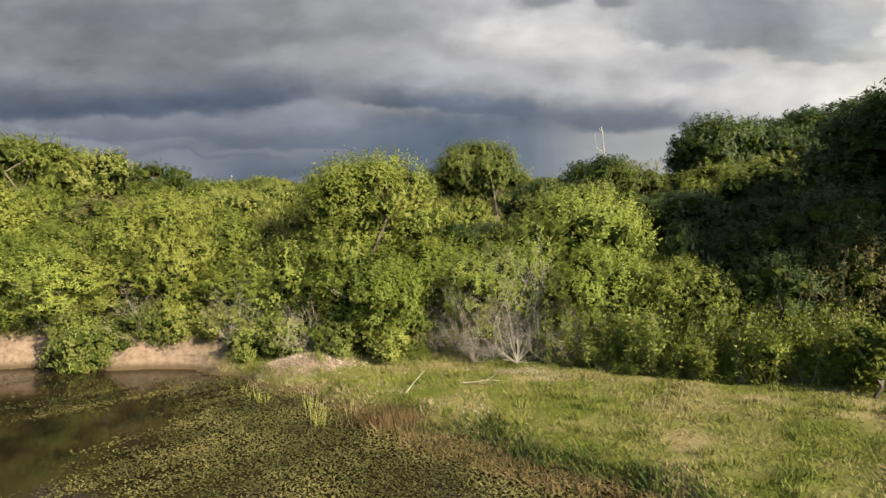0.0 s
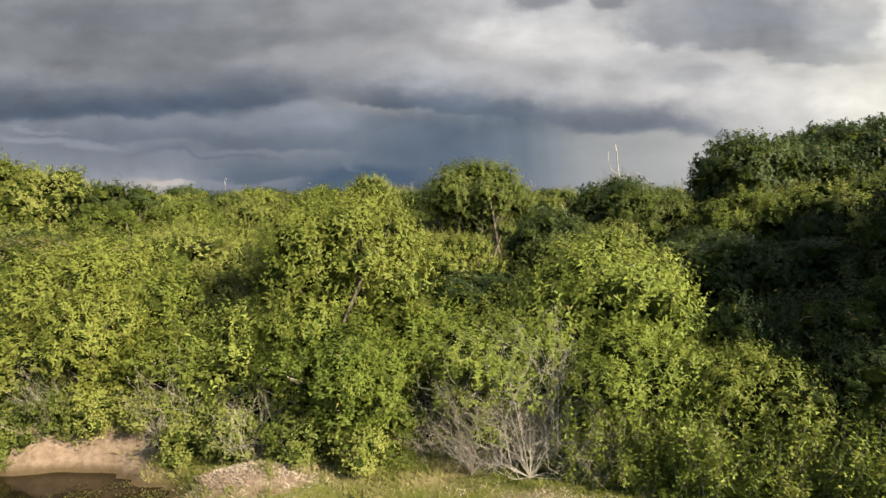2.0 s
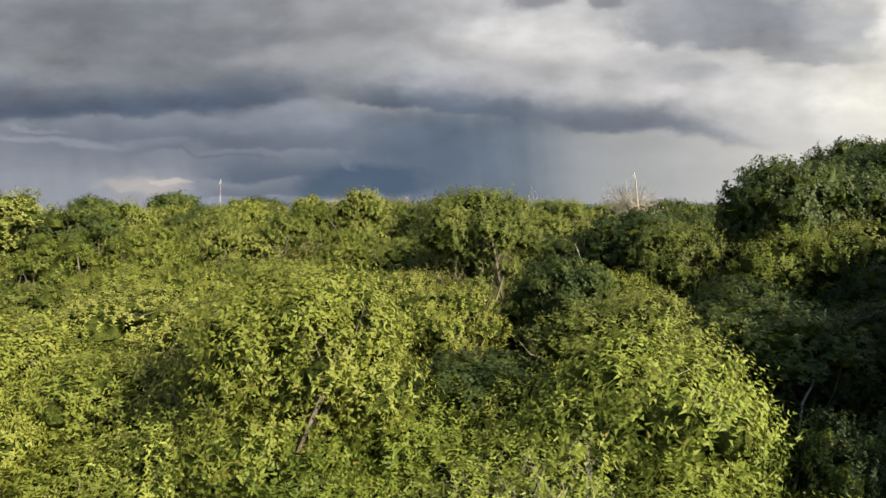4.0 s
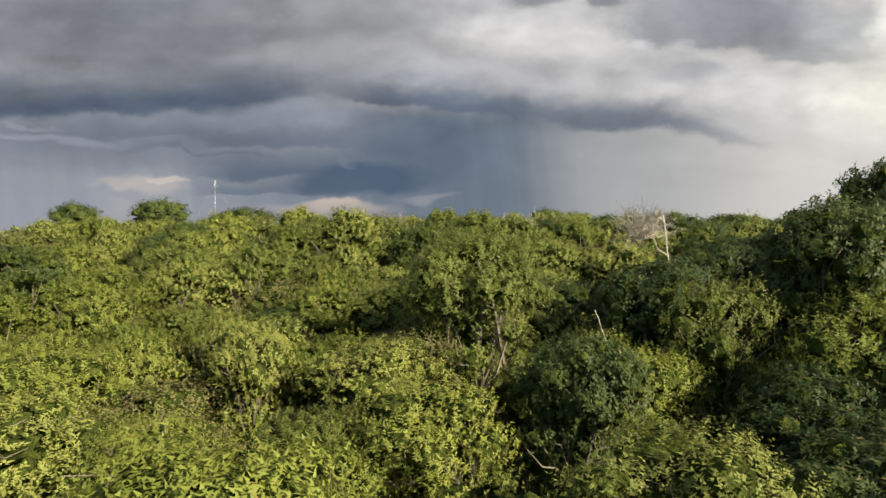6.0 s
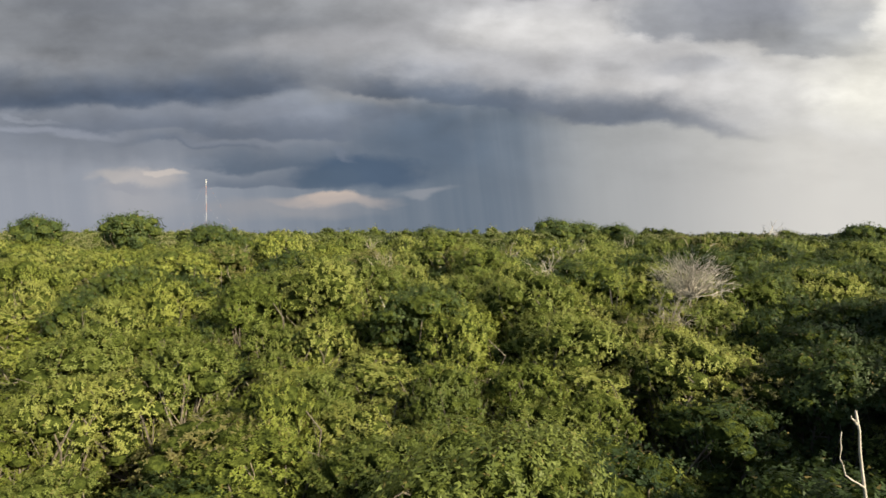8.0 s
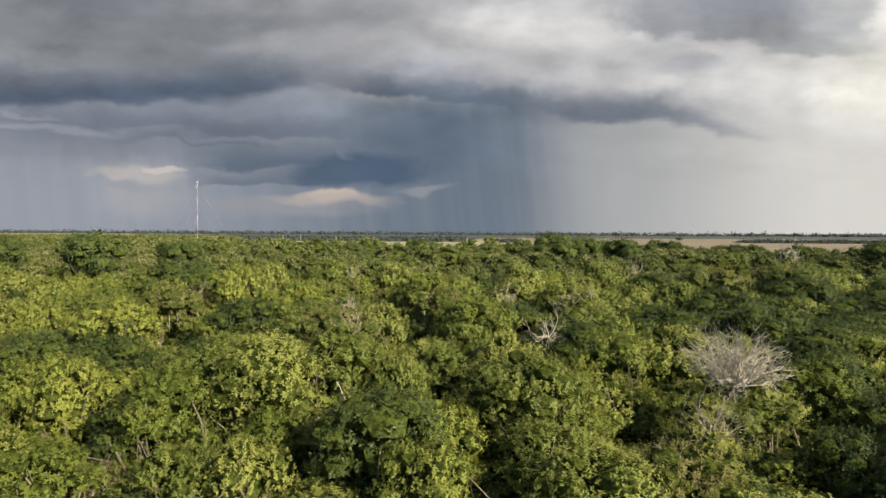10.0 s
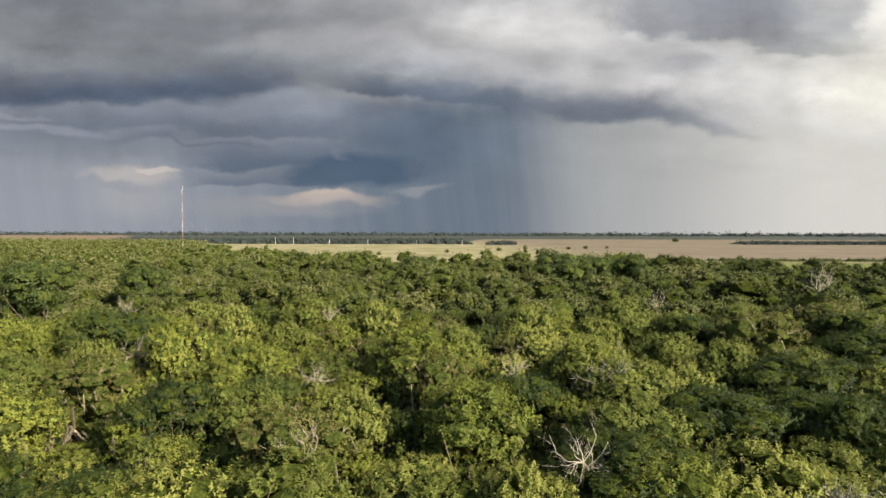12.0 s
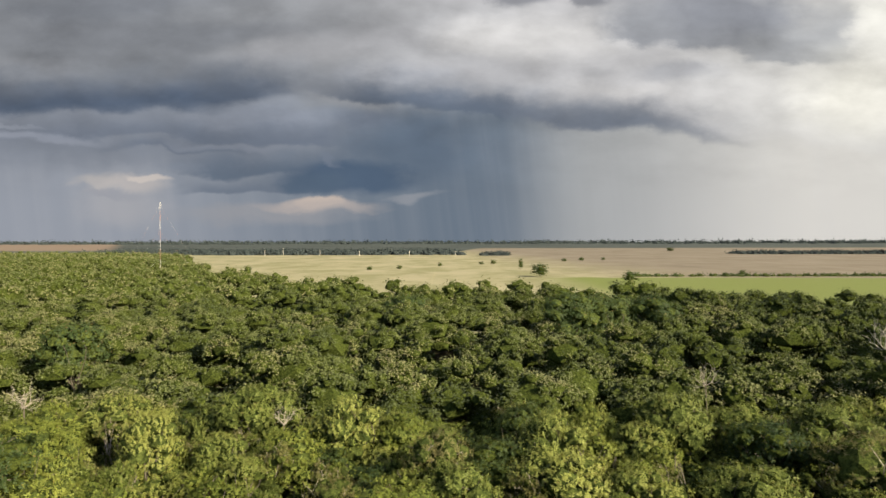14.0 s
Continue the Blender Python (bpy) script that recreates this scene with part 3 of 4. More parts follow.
# leaves coloured dark in place of shade at the right edge
front_kinds += [leafy_tree("dark_shrub", "dark green shrub, leaf colour darkened for deep shade", "shrub", 5.0, 2.1, 0.0, 14, M_DARK, 12000, 0.12, 0.055, 141, True, bare=6, core=0.62, spray=0.4, group="clearing edge")]
front_p = [0.22, 0.22, 0.22, 0.22, 0.12, 0.02]
near_kinds = [leafy_tree("broadleaf_tree", OLIVE, "tree", 7.5, 2.7, 0.3, 17, M_LEAF, 15000, 0.135, 0.06, 11 + i, True, bare=4, core=0.68, spray=0.32, group="woodland trees") for i in range(2)]
near_kinds += [leafy_tree("yellow_green_tree", YELLOW, "tree", 7.2, 2.6, 0.3, 17, M_BRIGHT, 15000, 0.14, 0.06, 21 + i, True, bare=2, core=0.68, spray=0.32, group="woodland trees") for i in range(2)]
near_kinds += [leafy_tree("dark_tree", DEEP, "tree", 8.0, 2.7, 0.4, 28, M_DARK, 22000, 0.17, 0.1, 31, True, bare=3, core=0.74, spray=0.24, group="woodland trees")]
near_kinds += [leafy_tree("dry_tree", DULL, "tree", 7.0, 2.5, 0.3, 16, M_DRY, 9000, 0.135, 0.075, 41, True, bare=8, group="woodland trees")]
round_tree = leafy_tree("round_tree", "large olive-green tree with a broad rounded crown of fine leaves", "tree", 9.2, 3.0, 0.8, 36, M_LEAF, 34000, 0.15, 0.07, 47, True, bare=8, core=0.7, spray=0.30, group="woodland trees")
near_p = [0.25, 0.25, 0.15, 0.15, 0.1, 0.1]
mid_kinds = [leafy_tree("broadleaf_tree", OLIVE, "tree", 9.5, 3.0, 1.4, 20, M_LEAF, 11500, 0.165, 0.085, 51 + i, True, core=0.72, spray=0.35, bare=4, group="woodland trees") for i in range(2)]
mid_kinds += [leafy_tree("yellow_green_tree", YELLOW, "tree", 9.2, 2.9, 2.0, 18, M_BRIGHT, 11500, 0.165, 0.085, 61, True, bare=3, core=0.72, spray=0.35, group="woodland trees")]
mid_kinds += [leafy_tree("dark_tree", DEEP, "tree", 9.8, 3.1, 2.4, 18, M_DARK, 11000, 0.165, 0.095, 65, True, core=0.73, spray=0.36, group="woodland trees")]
mid_kinds += [leafy_tree("dry_tree", DULL, "tree", 9.0, 2.8, 2.2, 16, M_DRY, 7000, 0.165, 0.075, 68, True, bare=9, core=0.72, spray=0.35, group="woodland trees")]
mid_p = [0.27, 0.27, 0.24, 0.12, 0.1]
top_kinds = [leafy_tree("canopy_tree", "olive-green canopy tree of the inner woodland", "tree", 11.5, 3.3, 3.6, 20, M_LEAF, 10500, 0.195, 0.105, 71 + i, True, core=0.78, spray=0.36, bare=4, group="canopy trees") for i in range(2)]
top_kinds += [leafy_tree("bright_canopy_tree", "yellow-green canopy tree in full sun", "tree", 11.0, 3.1, 3.4, 20, M_BRIGHT, 10500, 0.195, 0.105, 81, True, bare=2, core=0.78, spray=0.36, group="canopy trees")]
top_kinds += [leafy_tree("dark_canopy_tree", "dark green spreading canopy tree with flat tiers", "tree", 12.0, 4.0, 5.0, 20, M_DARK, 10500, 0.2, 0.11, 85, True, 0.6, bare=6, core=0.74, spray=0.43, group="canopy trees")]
top_kinds += [leafy_tree("dry_canopy_tree", "olive-brown canopy tree with thin dry foliage", "tree", 11.0, 3.0, 3.6, 18, M_DRY, 6500, 0.18, 0.085, 91, True, bare=14, core=0.78, spray=0.36, group="canopy trees", bark=M_TWIG)]
dome_tree = leafy_tree("dome_tree", "tall dark green tree with a rounded dome crown", "tree", 12.0, 4.2, 5.0, 14, M_DARK, 3600, 0.36, 0.22, 95, True, 0.8, core=0.86, group="emergent trees")
SCRUB = "small rounded crown packed among taller woodland trees"
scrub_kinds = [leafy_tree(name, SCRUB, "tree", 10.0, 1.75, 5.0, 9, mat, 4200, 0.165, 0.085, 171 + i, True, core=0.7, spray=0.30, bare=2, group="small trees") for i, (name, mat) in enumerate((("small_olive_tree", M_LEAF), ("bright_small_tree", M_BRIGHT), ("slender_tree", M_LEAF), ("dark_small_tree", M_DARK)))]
scrub_kinds += [leafy_tree("small_dry_tree", "small greyish crown with thin dry foliage", "tree", 10.0, 1.7, 5.0, 8, M_DRY, 2600, 0.155, 0.07, 181, True, core=0.66, spray=0.33, bare=12, group="small trees", bark=M_TWIG)]
scrub_p = [0.26, 0.3, 0.22, 0.12, 0.1]
top_p = [0.28, 0.28, 0.22, 0.13, 0.09]


def wood_front(x):
    """Where the thicket begins behind the clearing."""
    return np.interp(x, [-40, -9, -6, -3, -1, 2, 4.5, 7, 10, 14, 20, 30], [21.4, 21.2, 21.0, 20.4, 20.0, 21.0, 19.6, 18.4, 17.6, 16.6, 14.0, 8.0])


# trees that stand out from the rest: x, y, top over the plain, spread
KNOWN = []


def landmark(kind, x, y, top, width, turn=0.0):
    KNOWN.append((x, y, width))
    stand(kind, x, y, top, turn, width)


# front of the thicket, dense to the ground
for x in np.arange(-27, 26, 2.15):
    for row in range(2):
        tx = x + rng.uniform(-0.5, 0.5) + row
        ty = float(wood_front(tx)) + 0.6 + row * 2.0 + rng.uniform(-0.3, 0.5)
        if abs(tx + 2.6) < 1.8 and row:
            continue
        top = (3.9 if row == 0 else 5.2) * rng.uniform(0.85, 1.15) + 0.6 * step(abs(tx), 5, 12)
        left = float(step(-tx, 4, 9))
        # dark shrubs stand in for shade on the right, bright ones sun left
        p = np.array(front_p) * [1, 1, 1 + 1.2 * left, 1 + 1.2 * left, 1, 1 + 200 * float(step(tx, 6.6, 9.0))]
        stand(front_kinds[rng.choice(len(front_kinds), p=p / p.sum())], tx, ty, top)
landmark(front_tree, -3.0, 22.6, 7.7, 1.05)
KNOWN.append((-1.0, 23.0, 1.0))
landmark(front_kinds[0], 4.9, 22.3, 6.2, 1.2, 1.0)
landmark(round_tree, 1.9, 39.2, 11.0, 1.05)
landmark(near_kinds[4], 16.4, 38.6, 12.4, 1.2, 1.0)
landmark(near_kinds[4], 20.0, 40.0, 12.4, 1.3, 2.0)
landmark(near_kinds[4], 24.6, 43.5, 13.8, 1.4, 3.0)
landmark(near_kinds[4], 29.0, 43.0, 14.8, 1.5, 4.0)
# shaded hollows where nothing tall grows
KNOWN.extend([(-4.6, 43.8, 1.5), (6.9, 42.2, 1.0), (13.0, 46.5, 1.3)])
landmark(near_kinds[4], 9.6, 39.8, 10.0, 1.1, 4.0)
landmark(near_kinds[0], 10.4, 37.0, 9.4, 0.9, 2.0)
landmark(near_kinds[3], 6.4, 34.2, 7.3, 1.0, 2.0)
landmark(mid_kinds[3], -22.5, 44.0, 10.5, 1.0, 5.0)
landmark(mid_kinds[0], -26.5, 44.5, 11.4, 1.1, 5.0)
landmark(mid_kinds[2], -30.2, 44.0, 12.0, 1.15, 5.2)
landmark(mid_kinds[1], -34.5, 44.0, 12.9, 1.3, 5.5)
landmark(mid_kinds[0], -39.0, 45.0, 13.2, 1.3, 1.5)
landmark(mid_kinds[0], -9.2, 71.1, 13.9, 1.2)
landmark(mid_kinds[2], -14.0, 68.7, 12.2, 1.1)
landmark(mid_kinds[3], -2.0, 64.4, 12.5, 1.2)
landmark(mid_kinds[1], 5.5, 70.0, 13.2, 1.2)
landmark(near_kinds[4], 18.4, 54.0, 10.4, 1.1, 5.0)
for x, y, top, w in ((22.5, 48.5, 11.4, 1.2), (27.5, 48.5, 14.4, 1.3), (30.5, 55.2, 16.4, 1.4), (34, 50, 16.2, 1.5), (36.5, 57, 16.8, 1.5), (35, 63, 15.0, 1.4), (40, 62, 16.0, 1.5), (21.5, 60, 10.6, 1.1), (28, 66, 11.4, 1.2), (39, 70, 13.4, 1.4)):
    landmark(near_kinds[4], x, y, top, w, x)
# dark flat crowns added so this right side reads as shaded
for x, y, top, w in ((31, 84, 12.8, 1.2), (37, 90, 13.0, 1.25), (28, 91, 12.8, 1.15), (44, 96, 13.6, 1.3), (36, 100, 13.2, 1.2), (50, 104, 13.8, 1.3)):
    landmark(top_kinds[3], x, y, top, w, x)
for x, y, top, w, turn in ((-64.5, 142, 20.0, 1.7, 0.3), (-55, 158, 18.2, 1.4, 1.3), (-88, 146, 19.6, 1.5, 2.3), (26, 187, 20.2, 1.7, 3.3), (35, 190, 19.4, 1.6, 0.9), (45, 193, 18.8, 1.6, 4.2), (100, 172, 18.6, 1.5, 5.2), (-8, 205, 18.2, 1.5, 1.9)):
    landmark(dome_tree, x, y, top, w * 0.85, turn)


# unseen tall trees, assumed to the right and added to shade the thicket
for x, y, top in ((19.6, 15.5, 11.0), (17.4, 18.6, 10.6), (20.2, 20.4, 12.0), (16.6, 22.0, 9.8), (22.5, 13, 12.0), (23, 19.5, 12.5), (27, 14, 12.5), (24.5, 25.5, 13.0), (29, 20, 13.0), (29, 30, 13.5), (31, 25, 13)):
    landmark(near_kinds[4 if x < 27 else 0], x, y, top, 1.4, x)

# low crowns round the foot of the pale tree
for x, y, top in ((16.7, 69.4, 10.6), (18.5, 68.9, 10.4), (20.3, 69.6, 10.7), (16.4, 72.0, 10.9), (20.7, 72.2, 10.9)):
    landmark(scrub_kinds[int(x) % 3], x, y, top, 1.1, x)


def free(x, y):
    return all((x - a) ** 2 + (y - b) ** 2 > (1.9 * c) ** 2 for a, b, c in KNOWN)


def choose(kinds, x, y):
    """A kind of tree: deep greens stand for shade rightward, yellow-greens sunlight leftward."""
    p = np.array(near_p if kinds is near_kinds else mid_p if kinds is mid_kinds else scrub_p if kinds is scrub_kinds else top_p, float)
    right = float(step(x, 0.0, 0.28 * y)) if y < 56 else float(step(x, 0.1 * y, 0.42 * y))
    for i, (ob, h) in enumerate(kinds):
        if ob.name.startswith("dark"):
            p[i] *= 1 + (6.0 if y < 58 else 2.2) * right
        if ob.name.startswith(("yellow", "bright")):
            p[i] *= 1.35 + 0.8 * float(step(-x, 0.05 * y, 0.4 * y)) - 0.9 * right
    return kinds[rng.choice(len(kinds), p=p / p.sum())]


# the woods along the flight, tree by tree
for y in np.arange(25.5, 54, 3.4):
    for x in np.arange(-0.72 * y - 4, 0.72 * y + 12, 3.9):
        tx, ty = x + rng.uniform(-1.4, 1.4), y + rng.uniform(-1.2, 1.2)
        if free(tx, ty) and rng.uniform() > 0.14:
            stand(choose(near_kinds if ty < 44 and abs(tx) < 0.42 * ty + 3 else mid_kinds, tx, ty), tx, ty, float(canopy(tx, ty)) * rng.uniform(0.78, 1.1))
for y in np.arange(55.5, 80, 6.0):
    for x in np.arange(-0.7 * (y - 8), 0.7 * (y - 8) + 5, 6.2):
        tx, ty = x + rng.uniform(-2.4, 2.4), y + rng.uniform(-2.2, 2.2)
        if free(tx, ty):
            KNOWN.append((tx, ty, 1.0))
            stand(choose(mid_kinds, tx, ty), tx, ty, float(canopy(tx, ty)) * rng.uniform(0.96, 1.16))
for y in np.arange(81, 134, 7.6):
    for x in np.arange(-0.74 * (y - 32) - 10, 0.74 * (y - 32) + 12, 8.0):
        tx, ty = x + rng.uniform(-3.2, 3.2), y + rng.uniform(-3.0, 3.0)
        if free(tx, ty):
            KNOWN.append((tx, ty, 1.1))
            stand(choose(top_kinds, tx, ty), tx, ty, float(canopy(tx, ty)) * rng.uniform(0.96, 1.17))
for y in np.arange(55, 134, 3.2):
    half = 0.7 * (y - 8) if y < 80 else 0.74 * (y - 32) + 10
    for x in np.arange(-half, half + 5, 3.4):
        tx, ty = x + rng.uniform(-1.3, 1.3), y + rng.uniform(-1.2, 1.2)
        if free(tx, ty):
            stand(choose(scrub_kinds, tx, ty), tx, ty, float(canopy(tx, ty)) * rng.uniform(0.76, 0.97), width=rng.uniform(0.75, 1.35))


def discard(ob):
    for o in (*ob.children_recursive, ob):
        bpy.data.objects.remove(o)


for ob, h in front_kinds + [front_tree, dome_tree, round_tree] + near_kinds + mid_kinds + top_kinds + scrub_kinds:
    discard(ob)


# ---------------------------------------------------------------- far woods
def wood_edge(x):
    """Where the woods end and the fields begin."""
    return np.interp(x, [-800, -420, -300, -230, -180, -150, -110, -70, -20, 60, 130, 220, 400], [950, 900, 760, 600, 480, 440, 385, 330, 280, 262, 232, 228, 235])


def far_woods(name, label, trees, length, width, lobe, leaves, seed, leaf=None):
    """Many crowns in one mesh: rows of x, y, base, top and radius; each a dome of billows about lobe in radius."""
    r = np.random.default_rng(seed)
    count = np.maximum((1.9 * (trees[:, 4] / lobe) ** 2).astype(int), 2)
    t = np.repeat(trees, count, 0)
    m = len(t)
    w, e = r.uniform(0, 6.28, m), np.sqrt(r.uniform(0, 1, m))
    off = e * t[:, 4] * 0.85
    rad = lobe * r.uniform(0.6, 1.35, m) * (1.1 - 0.3 * e)
    top = t[:, 3] - e * e * t[:, 4] * 0.55 - r.uniform(0, 1.0, m) * lobe * 0.7
    c = np.stack([t[:, 0] + np.cos(w) * off, t[:, 1] + np.sin(w) * off, top - rad * 0.7], 1)
    s = np.stack([rad, rad, rad * 0.75], 1)
    d = unit(r.normal(size=(m, leaves, 3)) + [0.15, -0.35, 0.5]).reshape(-1, 3)
    base = np.repeat(c, leaves, 0) + d * np.repeat(s, leaves, 0) * r.uniform(0.6, 1.35, (len(d), 1))
    face = unit(d + r.normal(size=d.shape) * 0.4 + [0, 0, 0.2])
    v, f = leaf_blades(base, face, length, width, r, True)
    bv, tri = LOW_V, np.array(LOW_F)
    # shade-toned cores: one broad dome for each crown, small ones for the billows
    hub = trees[:, [0, 1, 3]] - np.stack([0 * trees[:, 4], 0 * trees[:, 4], trees[:, 4] * 0.55 + lobe * 0.8], 1)
    ct = np.concatenate([c, hub])
    st = np.concatenate([s * 0.66, trees[:, 4:5] * [0.75, 0.75, 0.5]])
    core = ((bv[None] * st[:, None]) * r.uniform(0.75, 1.1, (len(ct), len(bv), 1)) + ct[:, None]).reshape(-1, 3)
    ft = (tri[None] + (np.arange(len(ct)) * len(bv))[:, None, None]).reshape(-1, 3) + len(v)
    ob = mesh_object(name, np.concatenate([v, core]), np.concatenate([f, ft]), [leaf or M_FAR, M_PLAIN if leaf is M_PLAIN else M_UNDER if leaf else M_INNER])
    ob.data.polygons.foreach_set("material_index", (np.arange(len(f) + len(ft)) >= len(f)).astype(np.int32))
    return tagged(ob, label, "woodland", kind="stuff")


rows = []
for y in np.arange(25, 136, 3.3):
    for x in np.arange(-0.7 * y - 2, 0.7 * y + 4, 3.4):
        tx, ty = x + rng.uniform(-1.4, 1.4), y + rng.uniform(-1.3, 1.3)
        if ty > wood_front(tx) + 4 and (y < 70 or abs(tx) < 0.74 * (y - 32) + 8):
            low, high_ = (0.3, 0.62) if ty < 58 else (0.66, 0.88)
            rows.append((tx, ty, 0, float(canopy(tx, ty)) * rng.uniform(low, high_), rng.uniform(1.7, 2.5)))
rows = np.array(rows)
far_woods("understory", "olive-green thicket filling the gaps between trees", rows[rows[:, 1] < 58], 0.27, 0.14, 1.1, 22, 4, M_LEAF)
far_woods("understory", "sunlit yellow-green thicket between taller trees", rows[rows[:, 1] >= 58], 0.2, 0.12, 1.1, 36, 24, M_BRIGHT)
rows = []
for y in np.arange(136, 240, 5.6):
    half = 0.76 * (y - 40) + 12
    for x in np.arange(-half, half, 6.0):
        tx, ty = x + rng.uniform(-2.6, 2.6), y + rng.uniform(-2.4, 2.4)
        rows.append((tx, ty, 0, 0, rng.choice([1.8, 2.5, 3.2, 4.2, 5.6]) * rng.uniform(0.85, 1.15)))
rows = np.array(rows)
rows = rows[rows[:, 1] < wood_edge(rows[:, 0])]
rows[:, 3] = canopy(rows[:, 0], rows[:, 1]) * rng.uniform(0.74, 1.05, len(rows)) + (rows[:, 4] - 3.4) * 0.45
under = []
for y in np.arange(136, 242, 5.0):
    half = 0.76 * (y - 40) + 12
    for x in np.arange(-half, half, 5.2):
        tx, ty = x + rng.uniform(-2, 2), y + rng.uniform(-2, 2)
        under.append((tx, ty, 0, float(canopy(tx, ty)) * rng.uniform(0.5, 0.78), rng.uniform(2.6, 3.6)))
under = np.array(under)
far_woods("understory", "olive-green thicket filling the gaps between trees", under[under[:, 1] < wood_edge(under[:, 0])], 0.6, 0.34, 1.5, 14, 14)
far_woods("forest_canopy", "unbroken green woodland canopy of mixed crowns", rows, 0.4, 0.23, 1.2, 32, 5)
rows = []
for y in np.arange(242, 560, 8.5):
    half = 0.76 * (y - 40) + 15
    for x in np.arange(-half, half, 8.0):
        rows.append((x + rng.uniform(-3.4, 3.4), y + rng.uniform(-3.4, 3.4), 0, 0, rng.uniform(3.4, 6.4)))
rows = np.array(rows)
rows = rows[rows[:, 1] < wood_edge(rows[:, 0]) + rng.normal(size=len(rows)) * 5]
rows[:, 3] = canopy(rows[:, 0], rows[:, 1]) * rng.uniform(0.8, 1.12, len(rows))
far_woods("forest_edge", "far edge of the green woodland before pale fields", rows, 0.9, 0.5, 2.4, 13, 6)


rows = []
for y in np.arange(560, 950, 12.0):
    for x in np.arange(-0.76 * (y - 40) - 15, -190, 11.0):
        rows.append((x + rng.uniform(-5, 5), y + rng.uniform(-5, 5), 0, 0, rng.uniform(4.5, 8.0)))
rows = np.array(rows)
rows = rows[rows[:, 1] < wood_edge(rows[:, 0]) + rng.normal(size=len(rows)) * 8]
rows[:, 3] = 14.5 * rng.uniform(0.75, 1.12, len(rows))
far_woods("forest_edge", "far edge of the green woodland before pale fields", rows, 1.5, 1.0, 3.6, 14, 8)

rows = []
for y in np.arange(24, 240, 6.5):
    for x in np.arange(-170, 170, 6.5):
        edge = 0.72 * y + 6 if y < 70 else 0.76 * (y - 36) + 12
        if abs(x) > edge + (6 if x > 0 else 0) and y > wood_front(x) + 3 and y < wood_edge(x):
            rows.append((x + rng.uniform(-2.5, 2.5), y + rng.uniform(-2.5, 2.5), 0, float(canopy(x, y)) * rng.uniform(0.75, 1.1), rng.uniform(3.0, 4.8)))
far_woods("side_woods", "green woodland stretching away to both sides", np.array(rows), 0.8, 0.5, 1.9, 16, 9)


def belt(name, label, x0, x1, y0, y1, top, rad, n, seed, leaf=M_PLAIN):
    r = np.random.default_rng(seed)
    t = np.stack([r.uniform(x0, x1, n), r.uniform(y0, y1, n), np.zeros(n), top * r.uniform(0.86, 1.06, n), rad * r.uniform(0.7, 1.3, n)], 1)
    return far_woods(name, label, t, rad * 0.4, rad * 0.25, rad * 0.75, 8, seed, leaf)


# belts and horizon woods take the slate tone of shade and haze
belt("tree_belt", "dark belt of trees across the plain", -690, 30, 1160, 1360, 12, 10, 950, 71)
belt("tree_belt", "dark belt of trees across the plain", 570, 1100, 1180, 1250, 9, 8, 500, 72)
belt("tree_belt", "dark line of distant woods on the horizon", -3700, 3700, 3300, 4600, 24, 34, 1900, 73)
belt("tree_belt", "low dark hedge along a field", 150, 520, 536, 542, 3.8, 3.6, 260, 74, M_DARK)
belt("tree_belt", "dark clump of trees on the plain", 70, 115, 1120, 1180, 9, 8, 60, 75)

# ---------------------------------------------------------------- bare and dead wood
def bare_tree(name, label, x, y, top, reach, fork, boughs, wood, seed, spread=0.9, twigs=4, thick=0.07, category="tree", rag=0.4):
    """A leafless tree: trunk up to the fork, boughs that open to a rounded head of twigs."""
    r = np.random.default_rng(seed)
    z = float(land(np.float64(x), np.float64(y)))
    tree = tagged(new(name), label, category)
    tree.location = (x, y, z)
    h, f = top - z, max(fork - z, 0.02)
    stem, head = Heap(), Heap()
    limb(stem, (0, 0, -0.4), (0, 0, f), thick * 1.25, thick, r, 0.05 if f > 1 else 0.0, 3)
    for i in range(boughs):
        w = 2.4 * i + r.uniform(-0.3, 0.3)
        e = spread * math.sqrt((i + 0.5) / boughs)
        tip = np.array([math.cos(w) * reach * e, math.sin(w) * reach * e, f + (h - f) * math.sqrt(max(1 - 0.75 * e * e, 0.1))])
        tip = tip * r.uniform([1 - rag, 1 - rag, 1 - rag * 0.35], [1.1, 1.1, 1.04])
        p = limb(head, (0, 0, f), tip, thick * 0.5, thick * 0.12, r, 0.3, 4, 4)
        for k in range(twigs):
            a = p[1 + k % 4]
            d = unit((tip - [0, 0, f]) / np.linalg.norm(tip - [0, 0, f]) + r.normal(size=3) * 0.5)
            q = limb(head, a, a + d * reach * r.uniform(0.3, 0.55), thick * 0.25, thick * 0.08, r, 0.25, 3, 3)
            for j in range(3):
                d2 = unit(d + r.normal(size=3) * 0.6)
                limb(head, q[1 + j % 3], q[1 + j % 3] + d2 * reach * r.uniform(0.12, 0.28), thick * 0.12, thick * 0.05, r, 0.25, 2, 3)
    part("trunk", stem.v, stem.f, [M_BARK if h > 6 else wood], tree)
    part("bare_crown", head.v, head.f, [wood], tree)
    return tree


bare_tree("bare_tree", "leafless rounded grey tree with dense fine branches", 18.4, 71.3, 13.2, 2.35, 10.6, 50, M_PALE, 3, 1.05, 9, 0.085, rag=0.1)
bare_tree("bare_tree", "half-bare pale tree with thin spreading branches", 8.7, 79.9, 13.9, 2.0, 12.0, 10, M_PALE, 16, 1.1, 3, 0.06)
bare_tree("bare_tree", "half-bare pale tree with thin spreading branches", -6.4, 80.2, 13.6, 1.8, 11.8, 9, M_BONE, 17, 1.1, 3, 0.06)
